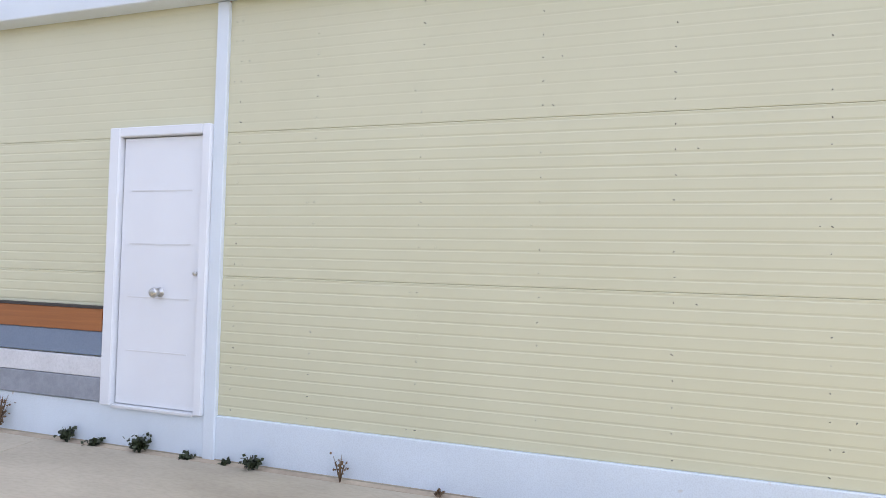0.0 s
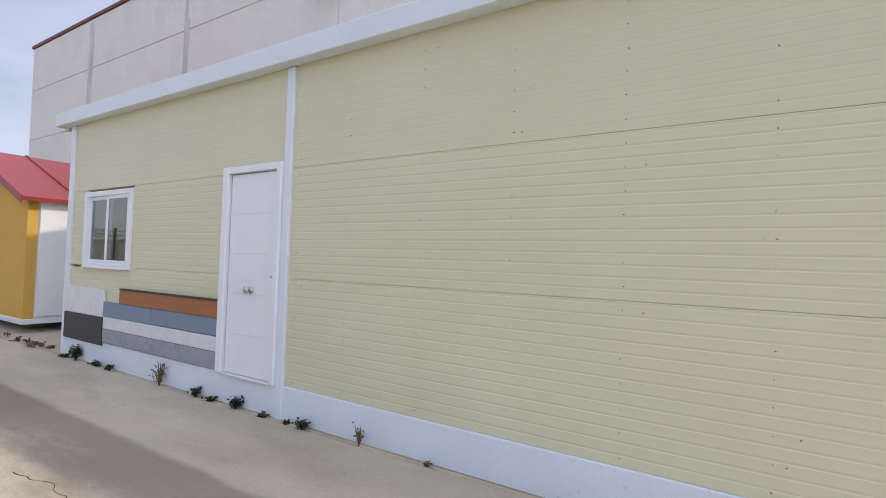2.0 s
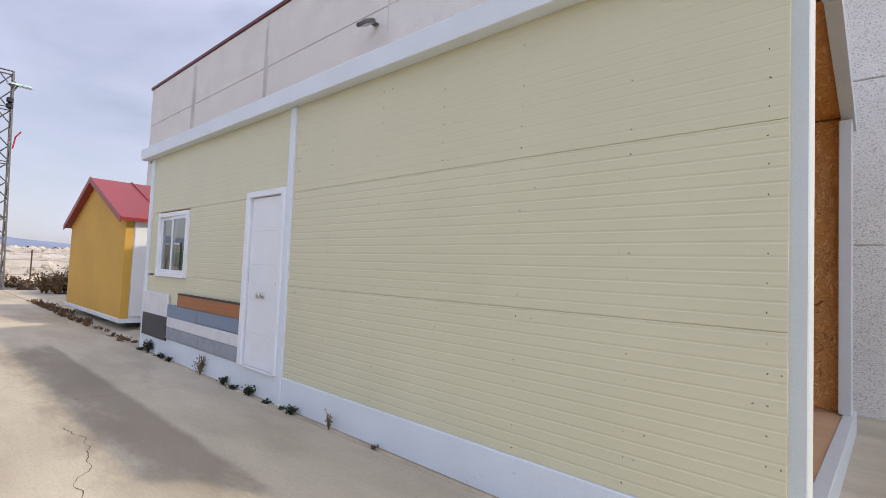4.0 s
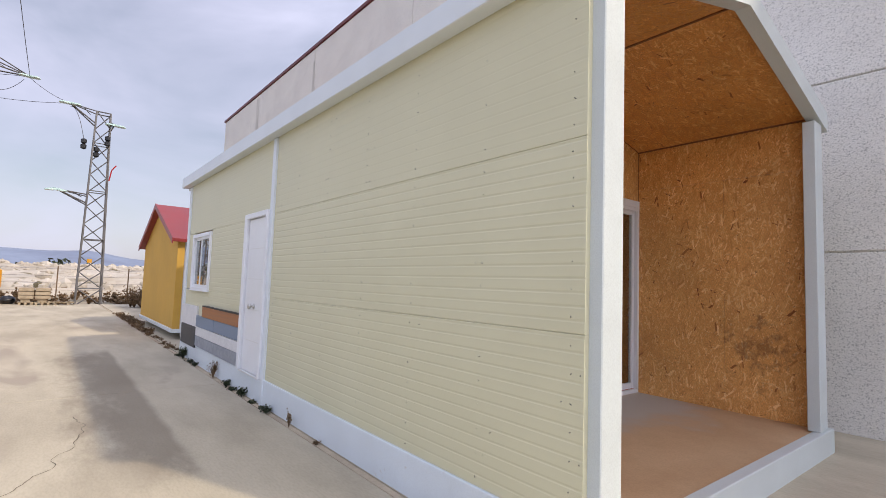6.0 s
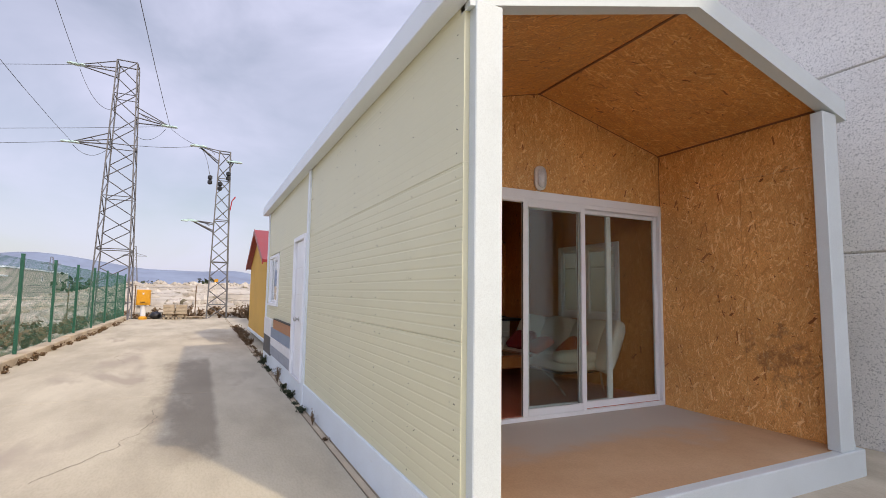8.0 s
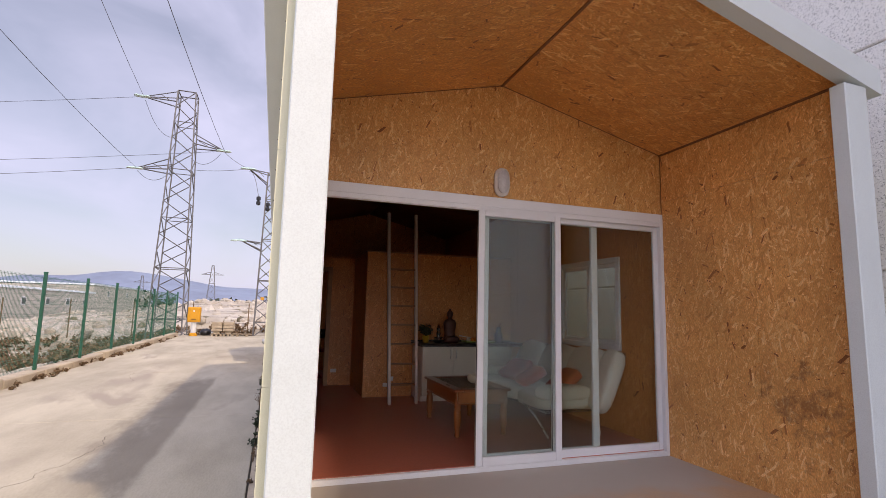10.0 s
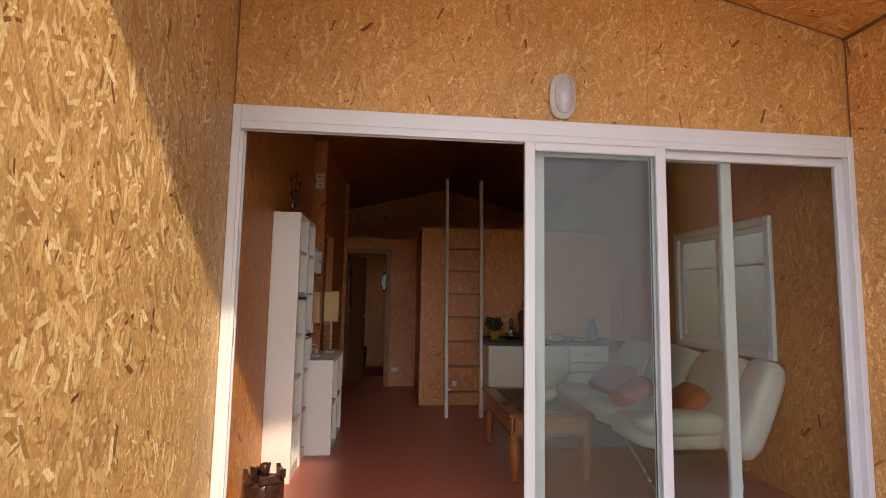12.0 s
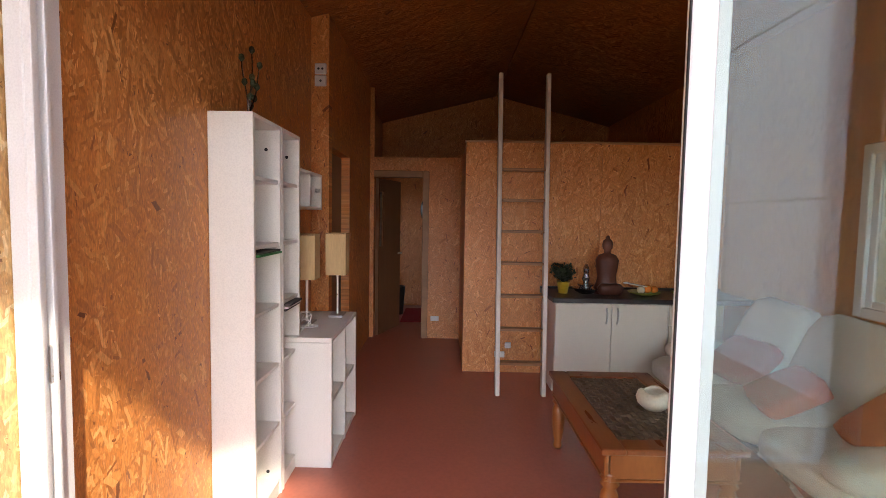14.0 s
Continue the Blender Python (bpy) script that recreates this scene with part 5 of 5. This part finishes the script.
# wall cupboard, sockets, dry branch
WC = thing("small_wall_cupboard", (-3.95, .2, 1.77), "small white open wall cupboard", "cupboard")
for b in ((-4.27, -3.70, .112, .285, 1.772, 1.79), (-4.27, -3.70, .112, .285, 2.0, 2.018), (-3.718, -3.70, .112, .285, 1.79, 2.0), (-4.27, -4.252, .112, .285, 1.79, 2.0), (-4.0, -3.985, .112, .28, 1.79, 2.0)):
    part("panel", box(*b, .001), M_LAMWHITE, WC)
part("latch", tube(bmesh.new(), (-4.1, .285, 1.9), (-4.1, .315, 1.9), .014, 10), M_CHROME, WC)
for z, holes in ((2.855, 2), (2.765, 1)):
    E = thing("wall_socket", (-4.645, .19, z), "white plastic wall socket on the strand board", "socket", "wall sockets")
    part("plate", box(-4.6455, -4.632, .138, .228, z - .042, z + .042, .006), M_WHITEPL, E)
    for k in range(holes):
        y = .183 + (k - (holes - 1) / 2) * .03
        part("socket_hole", tube(bmesh.new(), (-4.632, y, z), (-4.6305, y, z), .009, 10), M_BLACKPL, E)
for yy, z, x, w in ((1.70, .43, -5.446, .05), (1.05, .50, -6.718, .05), (1.78, .52, -5.446, .03)):
    E = thing("wall_socket", (x, yy, z), "white plastic wall socket on the strand board", "socket", "wall sockets")
    part("plate", box(x + .0005, x + .012, yy - w, yy + w, z - .03, z + .03, .005), M_WHITEPL, E)
BR = thing("dry_branch", (-3.2, .2, 2.185), "dry twig with dark seed heads on a bookcase", "branch")
bm = bmesh.new()
for k, (dx, dy, h) in enumerate(((0, .02, .33), (-.05, .04, .27), (.05, -.01, .28), (.03, .03, .17), (-.06, .0, .12))):
    pts = [(-3.2 + dx * t + .012 * math.sin(t * 7 + k), .2 + dy * t, 2.186 + h * t) for t in [i / 8 for i in range(9)]]
    chain(bm, pts, .0035, 5)
    for t in (8, 5):
        part("seed_head", lathe(bmesh.new(), [(.005, -.014), (.015, 0), (.012, .015), (.003, .022)], pts[t], 8), M_PLANT, BR, "dark seed head")
part("twig", bm, M_DARKWOOD, BR)

# ladder to the loft
LD = thing("loft_ladder", (-4.84, 1.8, ZF), "pale wooden loft ladder with brown rungs", "ladder")


def lean(z):
    return -4.835 + (z - ZF) * (-.635 / 2.82)


for ya_, yb_ in ((1.618, 1.655), (2.005, 2.099)):
    m_ = bmesh.new()
    lo, hi = Vector((lean(ZF), ya_, ZF)), Vector((lean(3.08), yb_, 3.08))
    v = []
    for p in (lo, hi):
        v.append([m_.verts.new(p + Vector((dx, dy, 0))) for dx, dy in ((-.035, -.019), (.035, -.019), (.035, .019), (-.035, .019))])
    for i in range(4):
        m_.faces.new((v[0][i], v[0][(i + 1) % 4], v[1][(i + 1) % 4], v[1][i]))
    m_.faces.new(v[0][::-1]); m_.faces.new(v[1])
    bmesh.ops.bevel(m_, geom=list(m_.edges), offset=.004, segments=1, affect="EDGES")
    part("stile", m_, M_PALEWOOD, LD)
for k in range(7):
    z = .50 + k * .277
    t = (z - ZF) / 2.82
    part("rung", box(lean(z) - .045, lean(z) + .035, 1.638 + .037 * t, 1.986 + .094 * t, z, z + .024, .004), M_RUNG, LD)

# kitchen row
def base_unit(y0, y1, label, drawers=0):
    U = thing("kitchen_base_unit", (-5.15, (y0 + y1) / 2, ZF), label, "kitchen cabinet", "kitchen base units")
    part("body", box(-5.44, -4.91, y0 + .002, y1 - .002, ZF + .08, 1.035), M_LAMWHITE, U)
    part("plinth", box(-5.44, -4.96, y0 + .002, y1 - .002, ZF, ZF + .079), M_LAMWHITE, U)
    if drawers:
        for z0, z1 in ((.86, 1.03), (.60, .853), (.34, .593)):
            d = part("drawer_front", box(-4.909, -4.89, y0 + .005, y1 - .005, z0, z1, .003), M_CREAMDOOR, U)
            handle(d, (-4.888, (y0 + y1) / 2, (z0 + z1) / 2), False)
    else:
        ym = (y0 + y1) / 2
        for a, b, hy in ((y0 + .003, ym - .002, ym - .045), (ym + .002, y1 - .003, ym + .045)):
            d = part("door", box(-4.909, -4.89, a, b, ZF + .085, 1.03, .003), M_CREAMDOOR, U)
            handle(d, (-4.888, hy, .93), True)
    return U


def handle(parent, at, upright):
    pts = []
    for i in range(9):
        t = i / 8
        o = .065 * (2 * t - 1)
        pts.append(Vector(at) + Vector((.003 + .026 * math.sin(math.pi * t), 0 if upright else o, o if upright else 0)))
    bm = bmesh.new()
    chain(bm, pts, .0075, 8)
    part("handle", bm, M_CHROME, parent, "bowed steel handle", True)


base_unit(2.10, 3.05, "cream two-door kitchen base unit")
base_unit(3.055, 3.52, "cream kitchen drawer unit", 3)
WT = thing("worktop", (-5.15, 2.9, 1.04), "dark speckled kitchen worktop", "worktop")
part("slab", box(-5.44, -4.87, 2.07, 3.785, 1.038, 1.078, .004), M_WORKTOP, WT)
part("upstand", box(-5.44, -5.425, 2.07, 3.785, 1.079, 1.10, .002), M_WORKTOP, WT)
zt = 1.079
PL = thing("potted_plant", (-5.15, 2.22, zt), "bushy green plant in a mustard pot", "plant")
part("pot", lathe(bmesh.new(), [(.040, 0), (.056, .10), (.060, .105), (.052, .105), (.045, .09)], (-5.15, 2.22, zt), 16), M_POTYELLOW, PL, "", True)
bm = bmesh.new(); r3 = random.Random(4)
tuft(bm, (-5.15, 2.22, zt + .09), .17, .13, 130, r3, .035)
part("foliage", bm, M_PLANT, PL)
TD = thing("tin_dish", (-5.15, 2.42, zt), "tiered polished tin dish with a small figure shape on top", "dish")
part("dish", lathe(bmesh.new(), [(.05, 0), (.09, .02), (.115, .05), (.05, .055), (.075, .085), (.03, .09)], (-5.15, 2.42, zt), 18), M_SILVER, TD)
part("stem", lathe(bmesh.new(), [(.02, .09), (.035, .14), (.022, .18), (.03, .22), (.012, .26)], (-5.15, 2.42, zt), 12), M_SILVER, TD)
ST = lathe(bmesh.new(), [(.125, 0), (.13, .05), (.105, .10), (.095, .16), (.112, .24), (.118, .30), (.09, .345), (.035, .362), (.034, .385), (.052, .41), (.055, .44), (.045, .475), (.022, .49), (.024, .505), (.006, .52)], (-5.17, 2.61, zt), 24, (.62, .86))
bx(ST, -5.13, -5.04, 2.51, 2.73, zt, zt + .10, .03)
tagged(part("statuette", ST, M_STATUE, None, "", True), "red-brown seated statue on the worktop", "statue")
SP = thing("wooden_spoon", (-5.1, 2.86, zt + .08), "pale wooden spoon resting on the green plate", "spoon")
part("handle", tube(bmesh.new(), (-5.08, 2.78, zt + .105), (-5.1, 2.95, zt + .075), .007, 8), M_PALEWOOD, SP)
part("bowl", cushion(bmesh.new(), -5.075, 2.755, zt + .11, .03, .06, .02, 2.0, 8), M_PALEWOOD, SP)
FP = thing("fruit_plate", (-5.12, 2.93, zt), "lime green plate with oranges", "plate")
part("plate", lathe(bmesh.new(), [(.06, 0), (.13, .02), (.14, .03), (.12, .03), (.05, .012)], (-5.12, 2.93, zt), 22), M_APPLEGREEN, FP, "", True)
for k, (dx, dy, dz, r) in enumerate(((0, .03, .055, .038), (.03, -.04, .05, .034), (-.05, .0, .05, .036), (.0, .09, .05, .034))):
    bm = bmesh.new()
    for v in bmesh.ops.create_uvsphere(bm, u_segments=14, v_segments=9, radius=r)["verts"]:
        v.co = v.co * (1 + .04 * noise.noise(v.co * 30)) + Vector((-5.12 + dx, 2.93 + dy, zt + dz))
    tagged(part("orange", bm, M_ORANGE if k != 1 else M_CERAMIC, None, "", True), "ripe orange on the green plate", "fruit", "fruit")
DP = thing("green_dish", (-5.12, 3.27, zt), "small lime green dish", "dish")
part("plate", lathe(bmesh.new(), [(.05, 0), (.10, .03), (.095, .035), (.04, .012)], (-5.12, 3.27, zt), 18), M_APPLEGREEN, DP, "", True)
tagged(part("jug", lathe(bmesh.new(), [(.045, 0), (.065, .05), (.068, .12), (.04, .19), (.035, .23), (.042, .25), (.036, .25)], (-5.2, 3.45, zt), 18), M_BLUEJUG, None, "", True), "dark blue glazed jug on the worktop", "jug")

# low table with woven top
TB = thing("coffee_table", (-3.4, 2.2, ZF), "varnished teak coffee table with dark woven top and turned legs", "table")
tx0, tx1, ty0, ty1, tz = -3.96, -2.86, 1.855, 2.505, .745
for b in ((tx0, tx1, ty0, ty0 + .11), (tx0, tx1, ty1 - .11, ty1), (tx0, tx0 + .11, ty0 + .1105, ty1 - .1105), (tx1 - .11, tx1, ty0 + .1105, ty1 - .1105)):
    part("top_rail", box(b[0], b[1], b[2], b[3], tz - .028, tz, .006), M_TABLE, TB)
part("woven_base", box(tx0 + .11, tx1 - .11, ty0 + .11, ty1 - .11, tz - .026, tz - .012), M_WEAVE, TB)
bm = bmesh.new()
nx, ny = 26, 13
for i in range(nx):
    for j in range(ny):
        x, y = tx0 + .115 + (i + .5) * (tx1 - tx0 - .23) / nx, ty0 + .115 + (j + .5) * (ty1 - ty0 - .23) / ny
        w, h = ((tx1 - tx0 - .23) / nx * .46, (ty1 - ty0 - .23) / ny * .34)
        if (i + j) % 2:
            w, h = w * .72, h * 1.32
        bx(bm, x - w, x + w, y - h, y + h, tz - .014, tz - .003 - .003 * ((i + j) % 2))
tagged(part("weave", bm, mat("brown_cane_strips", (0.19, 0.125, 0.08), .5, 0, (0.10, .06, .038), 30, .8, 90, .2), TB, "woven dark cane strips"), kind="stuff")
for b in ((tx0 + .03, tx1 - .03, ty0 + .025, ty0 + .045), (tx0 + .03, tx1 - .03, ty1 - .045, ty1 - .025), (tx0 + .025, tx0 + .045, ty0 + .05, ty1 - .05), (tx1 - .045, tx1 - .025, ty0 + .05, ty1 - .05)):
    part("apron", box(b[0], b[1], b[2], b[3], tz - .145, tz - .03, .004), M_TABLELEG, TB)
    part("apron_bead", box(b[0] - .005, b[1] + .005, b[2] - .005, b[3] + .005, tz - .158, tz - .146, .003), M_TABLELEG, TB)
for x in (tx0 + .06, tx1 - .06):
    for y in (ty0 + .06, ty1 - .06):
        part("leg", lathe(bmesh.new(), [(.022, 0), (.030, .02), (.024, .05), (.034, .10), (.042, .20), (.040, .26), (.028, .29), (.044, .31), (.030, .325), (.044, .34), (.032, .352), (.042, .362)], (x, y, ZF), 16), M_TABLELEG, TB, "turned teak leg", True)
BW = thing("ceramic_bowl", (-3.34, 2.28, tz), "rough cream ceramic bowl with dark rim opening", "bowl")
bm = lathe(bmesh.new(), [(.048, 0), (.080, .026), (.090, .055), (.080, .088), (.064, .10), (.056, .095), (.067, .068), (.058, .035), (.018, .022)], (-3.34, 2.28, tz), 26)
for v in bm.verts:
    v.co.z += .010 * math.sin(3 * math.atan2(v.co.y - 2.28, v.co.x + 3.34)) * ((v.co.z - tz) / .12)
part("shell", bm, M_CERAMIC, BW, "", True)

# sofa bed along the north wall
SF = thing("sofa_bed", (-3.5, 3.1, ZF), "cream faux leather sofa bed with creased mattress and bent steel legs", "sofa")
for k in range(3):
    w = .66
    cx = -4.35 + k * w + .02
    part("seat_pad", cushion(bmesh.new(), cx, 3.12, .60, w + .015, .68, .17, 5.0, 14, None, .10), M_SOFA, SF, "", True)
    mt = Matrix.Translation((cx, 3.53, .82)) @ Matrix.Rotation(radians(-24), 4, "X")
    part("back_pad", cushion(bmesh.new(), 0, 0, 0, w + .015, .19, .72, 5.0, 14, mt, .08), M_SOFA, SF, "", True)
part("back_pad", cushion(bmesh.new(), 0, 0, 0, .26, .19, .70, 4.5, 12, Matrix.Translation((-2.60, 3.54, .84)) @ Matrix.Rotation(radians(-24), 4, "X"), .05), M_SOFA, SF, "", True)
part("arm_roll", cushion(bmesh.new(), -2.78, 3.10, .70, .28, .64, .17, 3.2, 14, Matrix(), .08), M_SOFA, SF, "rolled end of the mattress", True)
part("arm_roll", cushion(bmesh.new(), -4.60, 3.20, .72, .24, .56, .15, 3.2, 14, Matrix(), .08), M_SOFA, SF, "rolled end of the mattress", True)
part("base_frame", box(-4.6, -2.75, 2.86, 3.5, .485, .525, .01), M_BLACKPL, SF, "dark steel frame")
for x in (-4.5, -2.68):
    bm = bmesh.new()
    s = 1 if x > -3.5 else -1
    chain(bm, [(x + s * (-.62 + .66 * t), 2.83, .53 - .27 * t ** 1.9) for t in [i / 10 for i in range(11)]], .013, 10)
    part("leg", bm, M_CHROME, SF, "bent steel leg", True)
    part("leg", tube(bmesh.new(), (x, 3.45, .49), (x, 3.5, ZF), .014, 10), M_CHROME, SF)
for x, y, z, m, rz, ry in ((-4.10, 3.20, .80, M_CUSHRED, 14, 36), (-3.55, 3.12, .775, M_CUSHORANGE, -14, 30), (-3.02, 3.26, .79, M_CUSHORANGE, -8, 38)):
    mt = Matrix.Translation((x, y, z)) @ Matrix.Rotation(radians(rz), 4, "Z") @ Matrix.Rotation(radians(ry), 4, "X")
    tagged(part("cushion", cushion(bmesh.new(), 0, 0, 0, .41, .36, .11, 6.5, 12, mt, .10), m, None, "", True), "dark red cloth cushion on the sofa" if m is M_CUSHRED else "terracotta cloth cushion on the sofa", "cushion", "sofa cushions")

# carved wooden mortar by the door
MO = thing("carved_pot", (-2.5, .25, ZF), "dark carved wooden pot with lugs beside the open door", "pot")
part("body", lathe(bmesh.new(), [(.088, 0), (.098, .01), (.10, .05), (.088, .062), (.098, .09), (.108, .14), (.108, .18), (.098, .205), (.07, .207), (.065, .15)], (-2.5, .25, ZF), 28), M_DARKWOOD, MO, "", True)
for k in range(4):
    a = k * math.pi / 2 + .5
    mt = Matrix.Translation((-2.5 + .10 * math.cos(a), .25 + .10 * math.sin(a), ZF)) @ Matrix.Rotation(a, 4, "Z")
    part("rib", box(-.012, .018, -.022, .022, .06, .20, .006, mt), M_DARKWOOD, MO)
    lug = part("lug", prism(bmesh.new(), [(-.055, .205), (.055, .205), (.062, .262), (.03, .248), (-.03, .248), (-.062, .262)], 0, -.012, .012), M_DARKWOOD, MO)
    lug.data.transform(mt)
part("knob", lathe(bmesh.new(), [(.03, .205), (.024, .25), (.032, .27), (.028, .292), (.01, .30)], (-2.5, .25, ZF), 14), M_DARKWOOD, MO, "", True)

# passage and back room
DR = tagged(new("door_3"), "open brown inner door with a narrow glass slit", "door", "", "structure")
mt = Matrix.Translation((-6.80, .31, 0)) @ Matrix.Rotation(radians(-20), 4, "Z")
for b in ((-.62, -.11, ZF + .01, 2.19), (-.03, 0, ZF + .01, 2.19), (-.11, -.03, ZF + .01, 1.36), (-.11, -.03, 2.03, 2.19)):
    part("leaf", box(b[0], b[1], 0, .04, b[2], b[3], 0, mt), M_BROWNDOOR, DR)
part("pane", box(-.11, -.03, .017, .023, 1.36, 2.03, 0, mt), M_FROST, DR, "narrow frosted glass slit")
part("handle", chain(bmesh.new(), [mt @ Vector((-.56, .04, 1.25)), mt @ Vector((-.56, .085, 1.25)), mt @ Vector((-.46, .09, 1.25))], .009, 8), M_CHROME, DR)
D1 = part("inner_leaf", box(-5.47, -4.755, .13, .17, ZF, 2.27, .003), M_BROWNDOOR, D, "inner face of the closed door")
part("inner_handle", chain(bmesh.new(), [(-4.85, .17, 1.25), (-4.85, .22, 1.25), (-4.95, .22, 1.25)], .009, 8), M_CHROME, D)
MR = thing("oval_mirror", (-8.9, .84, 1.84), "dark oval wall ornament", "ornament")
bm = lathe(bmesh.new(), [(.20, 0), (.20, .02), (.15, .03)], n=24, squash=(1.0, .45), m=Matrix.Translation((-8.905, .84, 1.84)) @ Matrix.Rotation(radians(90), 4, "Y"))
part("disc", bm, M_DARKWOOD, MR)
BI = thing("black_bin", (-8.2, .42, ZF), "black waste bin on the floor", "bin")
part("tub", lathe(bmesh.new(), [(.12, 0), (.15, .42), (.14, .42), (.11, .02)], (-8.2, .42, ZF), 20), M_BLACKPL, BI)
CH = thing("wooden_chair", (-8.35, .95, ZF), "dark wooden chair with red seat", "chair")
for dx in (-.17, .17):
    for dy in (-.17, .17):
        part("leg", tube(bmesh.new(), (-8.35 + dx, 1.05 + dy, ZF), (-8.35 + dx, 1.05 + dy, .70 if dx > 0 else 1.15), .018, 8), M_DARKWOOD, CH)
part("seat", box(-8.55, -8.15, .86, 1.24, .69, .73, .01), M_CUSHRED, CH)
part("backrest", box(-8.535, -8.51, .88, 1.22, .95, 1.13, .008), M_DARKWOOD, CH)
RG = thing("red_rug", (-8.1, .75, ZF), "small red rug on the floor", "rug")
part("cloth", box(-8.6, -7.6, .55, .95, ZF, ZF + .012, .004), M_CUSHRED, RG)
